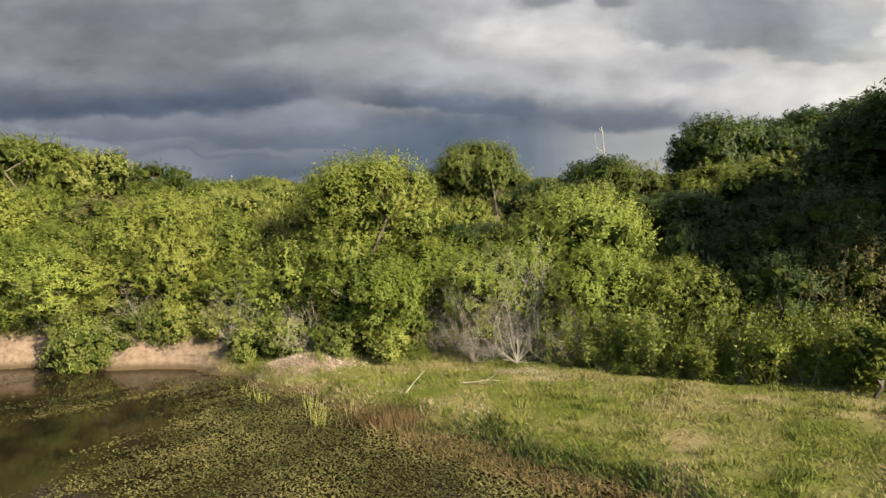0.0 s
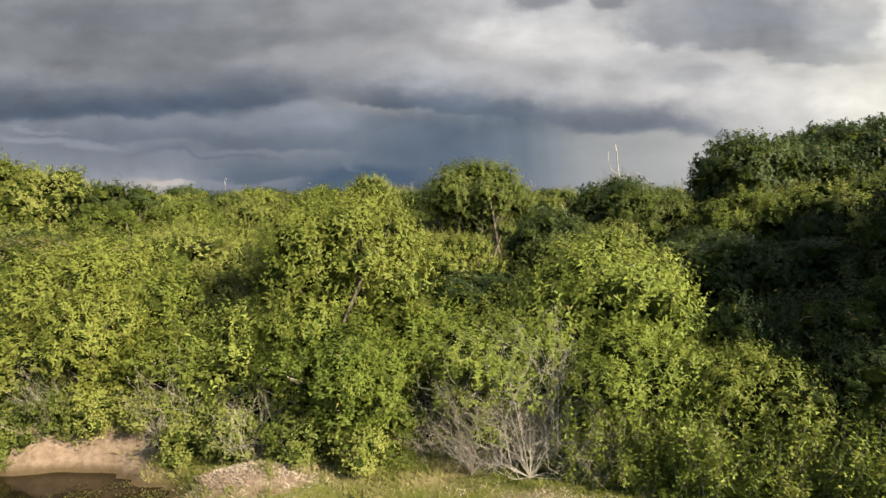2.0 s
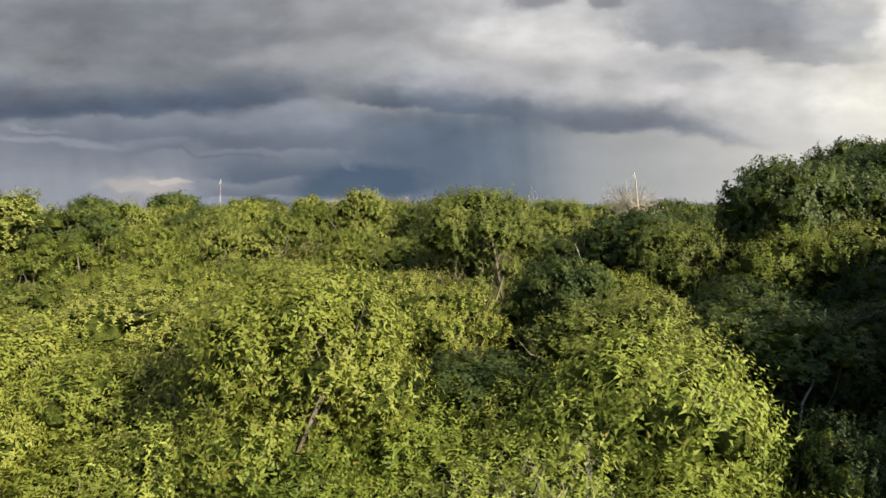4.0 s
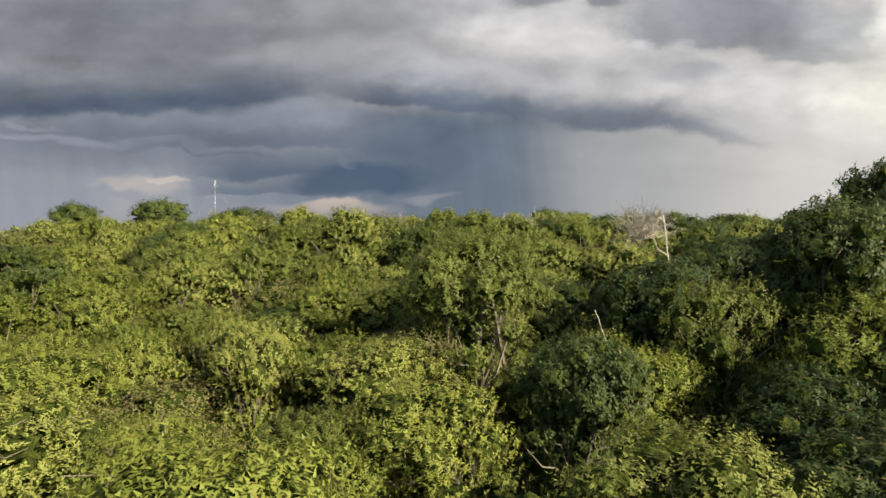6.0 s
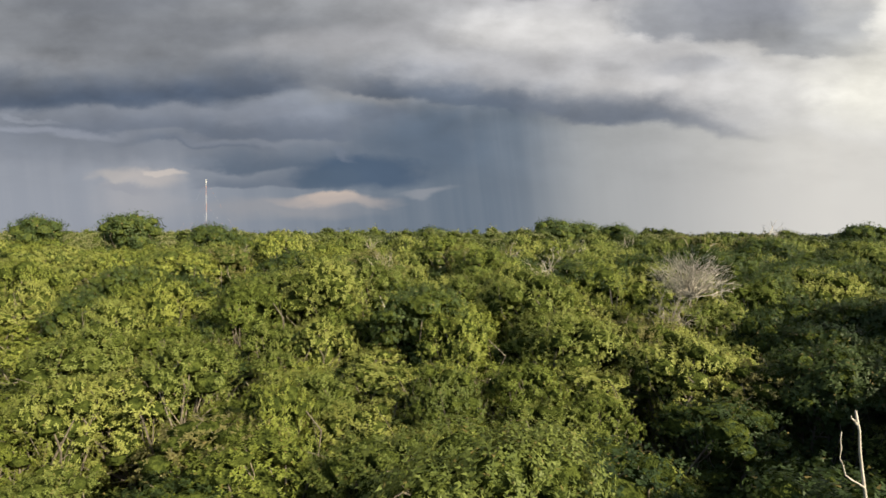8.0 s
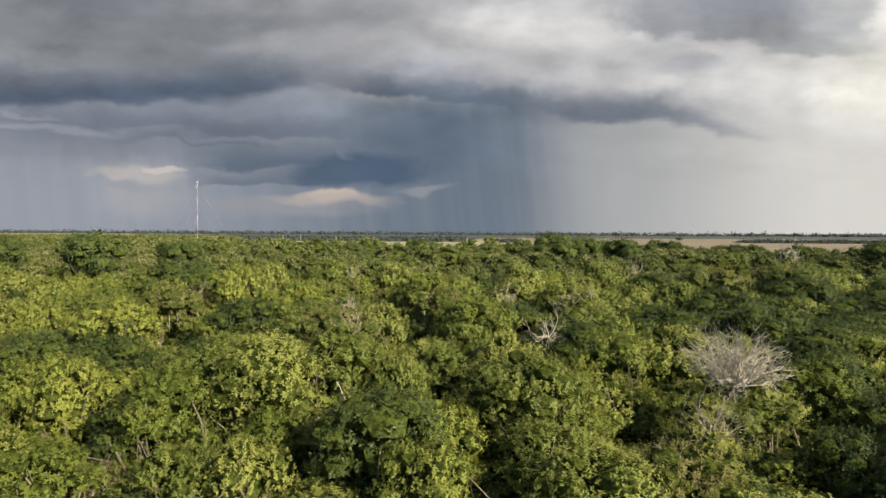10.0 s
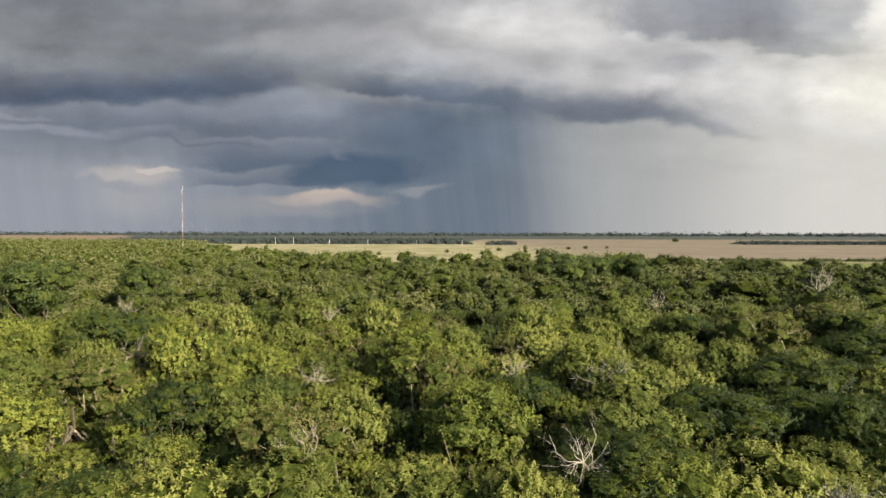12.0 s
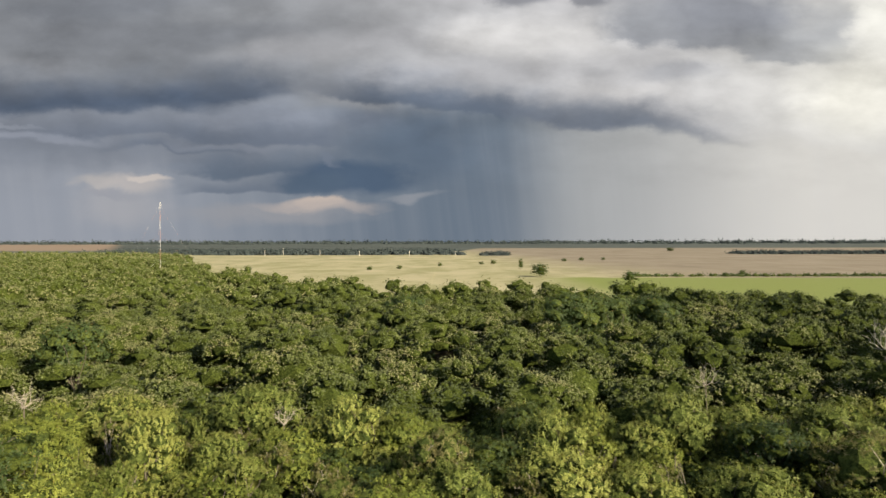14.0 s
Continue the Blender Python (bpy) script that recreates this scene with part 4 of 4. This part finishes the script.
bare_tree("bare_tree", "leafless pale tree with spreading white branches", 14.1, 94.8, 14.0, 2.6, 11.2, 14, M_PALE, 4, 1.0, 5)
bare_tree("bare_tree", "leafless greyish tree among green crowns", 15.6, 67.5, 11.2, 2.0, 8.6, 16, M_BONE, 5, 1.0, 4)
bare_tree("bare_tree", "white-barked bare tree standing above the canopy", 72.0, 162.0, 17.6, 3.4, 12.5, 10, M_PALE, 6, 0.8, 4, 0.16)
bare_tree("bare_tree", "small leafless pale tree in the canopy", -9.5, 97.0, 13.8, 1.7, 11.8, 9, M_BONE, 7, 1.0, 3)
bare_tree("bare_tree", "small leafless pale tree in the canopy", 7.0, 98.5, 14.3, 1.8, 12.2, 9, M_BONE, 8, 1.0, 3)
bare_tree("bare_tree", "small leafless pale tree in the canopy", 26.5, 103.0, 13.6, 2.0, 11.6, 9, M_BONE, 9, 1.0, 4)
bare_tree("bare_tree", "small leafless pale tree in the canopy", -29.0, 106.0, 14.6, 1.9, 12.0, 9, M_BONE, 10, 1.0, 3)
bare_tree("bare_tree", "leafless grey tree among green crowns", 52.0, 118.0, 14.6, 2.2, 12.2, 12, M_BONE, 11, 1.0, 4)
bare_tree("bare_tree", "leafless grey tree among green crowns", -44.0, 131.0, 15.0, 2.2, 12.4, 12, M_BONE, 12, 1.0, 3)
bare_tree("bare_tree", "leafless grey tree among green crowns", 33.0, 139.0, 15.6, 2.0, 12.8, 10, M_BONE, 14, 1.0, 3)
bare_tree("bare_tree", "leafless grey tree among green crowns", -14.0, 124.0, 15.2, 1.8, 12.8, 9, M_BONE, 15, 1.0, 3)
for x, y, top, reach, seed in ((0.9, 19.5, 3.3, 1.5, 21), (2.3, 19.2, 4.0, 1.6, 22), (3.5, 19.2, 3.4, 1.5, 23), (1.6, 19.9, 3.9, 1.4, 34), (2.9, 19.8, 4.2, 1.3, 35), (-15.2, 22.1, 3.6, 1.3, 24), (-17.4, 22.3, 3.1, 1.3, 25), (0.0, 20.6, 2.5, 1.2, 26), (-11.2, 21.2, 2.9, 1.1, 27), (-7.4, 20.9, 2.8, 1.1, 29), (-4.9, 20.3, 2.4, 1.0, 31), (4.9, 19.3, 2.6, 1.2, 32), (-14.0, 21.3, 3.2, 1.1, 33)):
    z = float(land(np.float64(x), np.float64(y)))
    tagged(bare_tree("bare_shrub", "leafless grey twiggy shrub at the edge of the grass", x, y, top, reach, z + 0.05, 30, M_PALE if 2 < x < 3 else M_BONE, seed, 1.25, 7, 0.018, "shrub", 0.5), group="bare shrubs")


def snag(label, pieces, wood=None):
    """A dead stem: runs of points with their end radii; the first is the stem."""
    x, y, z = pieces[0][0][0]
    ob = tagged(new("dead_snag"), label, "dead tree")
    ob.location = (x, y, z)
    for i, (pts, r0, r1) in enumerate(pieces):
        p = np.array(pts, float) - [x, y, z]
        t = np.linspace(0, len(p) - 1, 9)
        q = np.stack([np.interp(t, np.arange(len(p)), p[:, k]) for k in range(3)], 1)
        q[1:-1] += np.random.default_rng(i + 3).normal(size=(7, 3)) * r0 * 0.5
        v, f = tube(q, np.linspace(r0, r1, 9), 7)
        part("stem" if i == 0 else "branch", v, f, [wood or M_PALE], ob, smooth=True)
    return ob


snag("bleached dead stem with a forked branch above the canopy", [([(9.7, 38.9, 1.4), (9.65, 38.8, 8.0), (9.5, 38.8, 10.4), (9.33, 38.8, 11.6)], 0.05, 0.025), ([(9.52, 38.75, 9.9), (9.1, 38.7, 10.15), (8.85, 38.6, 10.7), (8.9, 38.6, 11.2)], 0.022, 0.01), ([(9.36, 38.8, 11.3), (9.2, 38.75, 11.5)], 0.03, 0.012)])
snag("slender bleached dead sapling with bent twigs", [([(9.6, 25.2, 0.9), (9.9, 25.2, 3.6), (10.3, 25.2, 5.0), (10.5, 25.2, 6.3)], 0.05, 0.015), ([(10.05, 25.2, 4.4), (10.5, 25.1, 4.8), (10.9, 25.0, 4.9)], 0.02, 0.008), ([(10.3, 25.2, 5.0), (10.1, 25.1, 5.5), (10.3, 25.1, 5.9)], 0.018, 0.008), ([(10.35, 25.2, 5.4), (10.7, 25.1, 5.7)], 0.015, 0.006)])
snag("thin pale dead branch leaning from the thicket", [([(7.0, 36.2, 1.6), (6.5, 35.9, 6.0), (6.15, 35.8, 7.2), (5.8, 35.6, 8.0)], 0.035, 0.012)])
snag("thin pale dead stem leaning above the crowns", [([(-4.4, 72.0, 2.2), (-5.0, 71.8, 9.2), (-5.6, 71.6, 10.6)], 0.05, 0.025)])


def loose_stick(label, pts, r0):
    ob = tagged(new("fallen_stick"), label, "stick")
    p = [(a, b, float(land(np.float64(a), np.float64(b))) + c) for a, b, c in pts]
    ob.location = p[0]
    v, f = tube(np.array(p) - p[0], np.linspace(r0, r0 * 0.4, len(p)), 6)
    part("wood", v, f, [M_PALE], ob, smooth=True)


loose_stick("bleached stick lying on the grass", [(0.55, 17.05, 0.05), (0.95, 16.9, 0.08), (1.3, 17.0, 0.06), (1.65, 16.95, 0.05)], 0.014)
loose_stick("bleached twig standing out of the dry grass", [(-0.95, 16.2, 0.02), (-0.75, 16.5, 0.22), (-0.5, 16.8, 0.45)], 0.014)
loose_stick("bleached twig lying on the grass", [(1.2, 16.95, 0.06), (1.5, 17.3, 0.1)], 0.009)

# ---------------------------------------------------------------- weeds at the edge, hanging shrub, saplings
weed_kinds = []
for i in range(3):
    r = np.random.default_rng(300 + i)
    weed = tagged(new("tall_weed"), "tall leafy olive weed at the edge of the grass", "weed", "tall weeds")
    stems, blades = Heap(), []
    faces = []
    for k in range(9):
        w, d = r.uniform(0, 6.28), r.uniform(0.05, 0.45)
        top_ = np.array([math.cos(w) * d * 1.5, math.sin(w) * d * 1.5, r.uniform(1.0, 1.75)])
        p = limb(stems, (math.cos(w) * d * 0.5, math.sin(w) * d * 0.5, -0.1), top_, 0.008, 0.004, r, 0.2, 4, 3)
        n = 84
        t = r.uniform(0.25, 1.0, n)
        at = np.stack([np.interp(t * 4, np.arange(5), p[:, q]) for q in range(3)], 1)
        blades.append(at + r.normal(size=(n, 3)) * 0.09)
        faces.append(unit(r.normal(size=(n, 3)) * 0.6 + [0.1, -0.2, 0.8]))
    tagged(part("stem", stems.v, stems.f, [M_TWIG], weed), kind="stuff")
    v, f = leaf_blades(np.concatenate(blades), np.concatenate(faces), 0.13, 0.052, r, True)
    part("foliage", v, f, [(M_FRONT, M_BRIGHT, M_FRONT)[i]], weed)
    weed_kinds.append((weed, 1.75))
for i in range(130):
    x = rng.uniform(3.2, 13.5)
    y = float(wood_front(x)) - rng.uniform(-0.6, 1.3) - 0.4 * step(x, 5, 8)
    stand(weed_kinds[rng.choice(3)], x, y, float(land(x, y)) + 1.75 * rng.uniform(0.55, 1.25), width=rng.uniform(0.8, 1.15))
for i in range(120):
    x = rng.uniform(2.6, 13.0)
    y = float(wood_front(x)) - 0.4 - 1.3 * rng.uniform() ** 1.6 * (0.4 + 0.6 * float(step(x, 3, 7)))
    stand(weed_kinds[rng.choice(3)], x, y, float(land(x, y)) + 1.2 * rng.uniform(0.25, 0.75), width=rng.uniform(0.6, 1.0))
for i in range(14):
    x = rng.uniform(-6, 3)
    y = float(wood_front(x)) - rng.uniform(-0.3, 0.4)
    stand(weed_kinds[rng.choice(3)], x, y, float(land(x, y)) + rng.uniform(0.4, 0.8), width=0.7)
for ob, h in weed_kinds:
    discard(ob)

low_kinds = [leafy_tree("low_shrub", "low leafy shrub hanging over the earth bank", "shrub", 1.7, 1.1, 0.0, 8, M_LEAF, 3000, 0.11, 0.065, 401, True, bare=4, group="bank shrubs", bark=M_TWIG),
             leafy_tree("low_shrub", "small bright yellow-green sapling beside the grass", "shrub", 1.9, 0.7, 0.3, 6, M_BRIGHT, 700, 0.16, 0.08, 402, bare=1, group="bank shrubs")]
for x, y, top, w, k in ((-12.9, 20.7, 1.75, 1.0, 0), (-12.2, 20.8, 1.5, 0.85, 0), (-13.4, 20.9, 1.6, 0.9, 0), (-10.6, 21.3, 1.5, 0.5, 1), (-8.3, 21.3, 1.8, 0.8, 0), (-6.9, 20.8, 1.5, 0.8, 0), (-5.6, 20.6, 1.6, 0.9, 0), (-15.8, 21.6, 1.9, 0.9, 0), (10.6, 15.2, 2.3, 1.0, 1), (11.1, 15.6, 2.0, 0.9, 1), (8.6, 16.4, 1.8, 0.7, 1), (-2.0, 19.9, 1.5, 0.9, 0), (-3.6, 20.2, 1.6, 0.9, 0)):
    stand(low_kinds[k], x, y, top, width=w)
for x in np.arange(-19, -6.2, 0.85):
    stand(low_kinds[0], x + rng.uniform(-0.3, 0.3), 21.25 + rng.uniform(-0.15, 0.3), 1.0 + rng.uniform(0.7, 1.5), width=rng.uniform(0.6, 0.9))
for ob, h in low_kinds:
    discard(ob)


# ---------------------------------------------------------------- grass, reeds, floating weed
def blade_material(name, a, b_, c):
    m, t, b, pos, isl = material(name)
    tone = (fbm(pos, 0.5, 4).ramp(0.36, 0.64) * 0.65 + isl * 0.45).sat()
    col = mix(t, tone.ramp(0.0, 0.5), a, b_)
    put(t, mix(t, tone.ramp(0.5, 1.0), col, c), b, "Base Color")
    b.inputs["Roughness"].default_value = 0.7
    b.inputs["Specular IOR Level"].default_value = 0.15
    return m


M_GRASS = blade_material("meadow_grass", (0.085, 0.11, 0.018), (0.15, 0.165, 0.034), (0.26, 0.215, 0.11))
M_STRAW = blade_material("dry_straw", (0.17, 0.11, 0.06), (0.27, 0.19, 0.11), (0.4, 0.31, 0.2))
M_SEDGE = blade_material("brown_sedge", (0.055, 0.042, 0.018), (0.1, 0.07, 0.03), (0.17, 0.12, 0.06))
M_CHAFF = blade_material("pale_straw", (0.24, 0.19, 0.15), (0.36, 0.29, 0.23), (0.5, 0.43, 0.36))
M_SHORE = blade_material("shore_green", (0.03, 0.05, 0.012), (0.06, 0.085, 0.02), (0.12, 0.14, 0.04))
M_REED = blade_material("yellow_reed", (0.2, 0.22, 0.05), (0.3, 0.3, 0.09), (0.38, 0.36, 0.15))
M_WEED = blade_material("pond_weed", (0.034, 0.036, 0.013), (0.085, 0.082, 0.028), (0.15, 0.135, 0.05))


def blades_on(name, label, mat, x, y, height, width, seed, lean=0.5, base=None):
    r = np.random.default_rng(seed)
    n = len(x)
    z = land(x, y) - 0.01 if base is None else np.full(n, base)
    p = np.stack([x, y, z], 1)
    w = r.uniform(0, 6.28, n)
    side = np.stack([np.cos(w), np.sin(w), 0 * w], 1) * (width * r.uniform(0.6, 1.4, n))[:, None] * 0.5
    tip = p + np.stack([r.normal(size=n) * lean, r.normal(size=n) * lean, np.ones(n)], 1) * (height * r.uniform(0.5, 1.5, n))[:, None]
    v = np.stack([p - side, p + side, tip], 1).reshape(-1, 3)
    return tagged(mesh_object(name, v, np.arange(n * 3).reshape(n, 3), [mat]), label, "grass", kind="stuff")


n = 300000
x, y = rng.uniform(-9, 15, n), 7.5 + 16 * rng.uniform(0, 1, n) ** 1.1
patch = 0.5 + 0.5 * wave(x, y, 1.1) + rng.normal(size=n) * 0.25
ok = (shore(x, y) > 0.15) & (y < wood_front(x) + 0.8) & (patch > 0.34) & (np.abs(x) < 0.8 * y + 1)
ok &= ((x + 4.5) / 1.3) ** 2 + ((y - 19.2) / 0.6) ** 2 > 1
x, y = x[ok], y[ok]
tall = 0.05 + 0.06 * (0.5 + 0.5 * wave(x, y, 0.8, 3.0)) + 0.12 * step(y, wood_front(x) - 1.6, wood_front(x)) + 0.08 * (1 - step(shore(x, y), 0.1, 1.0))
blades_on("meadow_grass", "short green and straw-coloured grass of the clearing", M_GRASS, x, y, tall * 0.75, 0.022, 1, 0.8)
n = 340
cx, cy = rng.uniform(-6, 14, n), rng.uniform(8, 20, n)
x, y = (np.repeat(cx, 60) + rng.normal(size=n * 60) * 0.13), (np.repeat(cy, 60) + rng.normal(size=n * 60) * 0.1)
ok = (shore(x, y) > 0.2) & (y < wood_front(x) + 0.5)
blades_on("grass_tufts", "taller yellow-green tufts scattered over the clearing", M_GRASS, x[ok], y[ok], 0.16, 0.02, 11, 0.5)
n = 30000
x, y = rng.uniform(-8, 12, n), rng.uniform(7, 22, n)
d = shore(x, y)
ok = (d > -0.35) & (d < 0.9) & (x > -7.2) & (wave(x, y, 1.4, 5.0) + rng.normal(size=n) * 0.4 > -0.1)
blades_on("dry_grass", "dry straw-coloured grass along the water's edge", M_STRAW, x[ok], y[ok], 0.12, 0.02, 2, 0.7)
n = 42000
x, y = rng.uniform(-1.5, 7.0, n), rng.uniform(7.5, 16.5, n)
d = shore(x, y)
ok = (d > -0.1) & (d < 0.5 + 0.25 * wave(x, y, 1.3, 4.0)) & (wave(x, y, 2.3, 1.0) + rng.normal(size=n) * 0.5 > -0.35)
blades_on("shore_plants", "dark green leafy plants along the low shore", M_SHORE, x[ok], y[ok], 0.17, 0.03, 13, 0.6)
n = 5200
a, b = rng.normal(size=n), rng.normal(size=n)
x, y = 2.7 + a * 0.95, 17.9 - a * 0.25 + b * 0.4
ok = (wave(x, y, 2.1, 0.6) + b * 0.3 > -0.3) & (y < wood_front(x) - 0.3)
blades_on("dry_litter", "dried-out pinkish patch of short grass", M_CHAFF, x[ok], y[ok], 0.045, 0.02, 14, 1.2)
n = 9000
x, y = rng.uniform(-6.0, 1.5, n), rng.uniform(13, 20.5, n)
d = shore(x, y)
ok = (d > 0.0) & (d < 1.25 + 0.5 * wave(x, y, 1.1, 2.0)) & (wave(x, y, 1.8, 1.0) + rng.normal(size=n) * 0.5 > 0.0)
blades_on("dry_litter", "pale dry grass litter on the low shore", M_CHAFF, x[ok], y[ok], 0.07, 0.022, 12, 1.0)
n = 2600
a, b = rng.normal(size=n) * 0.55, rng.normal(size=n) * 0.35
blades_on("brown_sedge", "reddish-brown sedge clump at the water's edge", M_SEDGE, -0.95 + a, 14.9 + b, 0.33, 0.025, 3, 0.45, WATER - 0.05)
n = 2600
a, b = rng.uniform(-1, 1, n), rng.uniform(-1, 1, n)
blades_on("brown_sedge", "reddish-brown sedge along the water's edge", M_SEDGE, 1.6 + a * 2.4, 12.0 - a * 1.9 + b * 0.7, 0.13, 0.03, 4, 0.8, WATER - 0.02)
n = 2200
a, b = rng.normal(size=n) * 0.75, rng.normal(size=n) * 0.36
blades_on("straw_heap", "pale dry straw and twigs on a low earth mound", M_CHAFF, -4.4 + a, 19.2 + b, 0.05, 0.035, 5, 1.6)
for i, (x, y, n) in enumerate(((-4.9, 16.6, 16), (-3.6, 16.2, 22), (-3.2, 15.6, 14), (-2.3, 15.2, 12), (-5.3, 16.9, 10), (-3.0, 14.9, 18), (-2.8, 14.4, 18), (-6.1, 17.6, 8))):
    r = np.random.default_rng(500 + i)
    reed = tagged(new("reed_clump"), "clump of yellow-green reeds standing in the pond", "reed", "reeds")
    reed.location = (x, y, WATER)
    stalks = Heap()
    for k in range(n):
        w, d = r.uniform(0, 6.28), r.uniform(0.02, 0.2)
        tip = (math.cos(w) * d * 2, math.sin(w) * d * 2, r.uniform(0.18, 0.42))
        limb(stalks, (math.cos(w) * d, math.sin(w) * d, -0.3), tip, 0.007, 0.003, r, 0.1, 3, 3)
    tagged(part("stalk", stalks.v, stalks.f, [M_REED], reed), kind="stuff")

n = 220000
x, y = rng.uniform(-17, 6, n), rng.uniform(5.5, 20.4, n)
mat_ = 0.55 * wave(x, y, 0.55, 4.0) + 0.4 * wave(x, y, 1.7, 1.0) + 0.35 * wave(x, y, 4.1, 2.0) + rng.normal(size=n) * 0.3 + 0.85 * step(x, -9, -3) - 0.1 - 0.6 * step(-x, 5.5, 8.5) * (1 - step(y, 13, 16)) - 0.5 * (1 - step(y, 9.0, 12.0)) - 0.35 * step(y, 18.6, 20.2) - 0.4 * step(-x, 5.5, 9.5)
ok = (shore(x, y) < -0.05) & (mat_ > -0.02)
x, y = x[ok], y[ok]
r = np.random.default_rng(9)
face = unit(r.normal(size=(len(x), 3)) * 0.22 + [0, 0, 1])
v, f = leaf_blades(np.stack([x, y, np.full(len(x), WATER + 0.02) + r.uniform(0, 0.03, len(x))], 1), face, 0.075, 0.042, r, True)
tagged(mesh_object("floating_weed", v, f, [M_WEED]), "dull green mats of floating pond weed", "pond weed", kind="stuff")

# ---------------------------------------------------------------- out on the plain
field_kinds = [leafy_tree("field_tree", "lone dark green tree in a pale field", "tree", 9.0, 5.0, 1.0, 9, M_DARK, 500, 1.0, 0.6, 601, True, 0.8, group="field trees"),
               leafy_tree("field_bush", "low dark bush in a pale field", "shrub", 4.0, 3.2, 0.0, 6, M_DARK, 240, 0.9, 0.5, 602, True, 0.8, group="field trees")]
for x, y, top, w, k in ((77, 534, 10.5, 1.6, 0), (76, 646, 11, 0.5, 0), (-44, 660, 4, 1.0, 1), (-72, 640, 4, 0.9, 1), (60, 775, 5, 1.2, 1), (44, 760, 4, 1.0, 1), (190, 880, 5, 1.2, 1), (225, 900, 4, 1.0, 1), (160, 850, 4, 1.3, 1), (-4, 720, 4, 1.0, 1), (128, 470, 8, 1.2, 0), (-190, 640, 4, 1.2, 1), (520, 1420, 10, 1.8, 0), (340, 480, 3.5, 0.8, 1), (250, 560, 4, 1.0, 1)):
    stand(field_kinds[k], x, y, top, width=w)
for ob, h in field_kinds:
    discard(ob)

M_POST, tt, bb, pp, ii = material("weathered_post")
put(tt, mix(tt, fbm(pp, 3.0, 4), (0.35, 0.31, 0.27), (0.6, 0.57, 0.52)), bb, "Base Color")
for x, y, h in ((-330, 1150, 12), (-296, 1150, 13), (-222, 1120, 10), (-150, 1110, 9), (-60, 1090, 9), (20, 1080, 9)):
    pole = tagged(new("utility_pole"), "pale utility pole at the edge of a field", "pole", "utility poles")
    pole.location = (x, y, float(land(np.float64(x), np.float64(y))))
    v, f = tube([(0, 0, -0.5), (0, 0, h)], [0.35, 0.25], 6)
    part("shaft", v, f, [M_POST], pole)
    v, f = tube([(-1.4, 0, h - 0.8), (1.4, 0, h - 0.8)], [0.15, 0.15], 4)
    part("crossarm", v, f, [M_POST], pole)

# ---------------------------------------------------------------- radio mast
M_MAST, tt, bb, pp, ii = material("mast_paint")
zz = split(pp)[2]
put(tt, mix(tt, (zz / 12.0).op("FRACT").ramp(0.49, 0.5), (0.5, 0.49, 0.48), (0.36, 0.19, 0.15)), bb, "Base Color")
bb.inputs["Roughness"].default_value = 0.5
mast = tagged(new("radio_mast"), "tall slim lattice radio mast with guy wires, white and red", "mast")
mast.location = (-172, 426, 0)
for k in range(3):
    w, w2 = 2.094 * k, 2.094 * (k + 1)
    e, e2 = (math.cos(w) * 0.25, math.sin(w) * 0.25), (math.cos(w2) * 0.25, math.sin(w2) * 0.25)
    v, f = tube([(*e, 0), (*e, 53)], [0.03, 0.03], 4)
    part("leg", v, f, [M_MAST], mast)
    lat = Heap()
    for j in range(44):
        a, b = (e, e2) if j % 2 else (e2, e)
        lat.add(*tube([(*a, j * 1.2), (*b, j * 1.2 + 1.2)], [0.014, 0.014], 3))
    part("bracing", lat.v, lat.f, [M_MAST], mast)
    for top in (18, 35, 51):
        v, f = tube([(math.cos(w) * 0.3, math.sin(w) * 0.3, top), (math.cos(w) * 30, math.sin(w) * 30, 0)], [0.012, 0.012], 3)
        part("guy_wire", v, f, [M_MAST], mast)
for z, k in ((52.4, 0.0), (51.2, 2.0), (49.8, 4.0)):
    v, f = tube([(math.cos(k) * 0.6, math.sin(k) * 0.6, z - 0.9), (math.cos(k) * 0.6, math.sin(k) * 0.6, z + 0.9)], [0.06, 0.06], 6)
    part("antenna", v, f, [M_POST], mast, "white panel antenna")
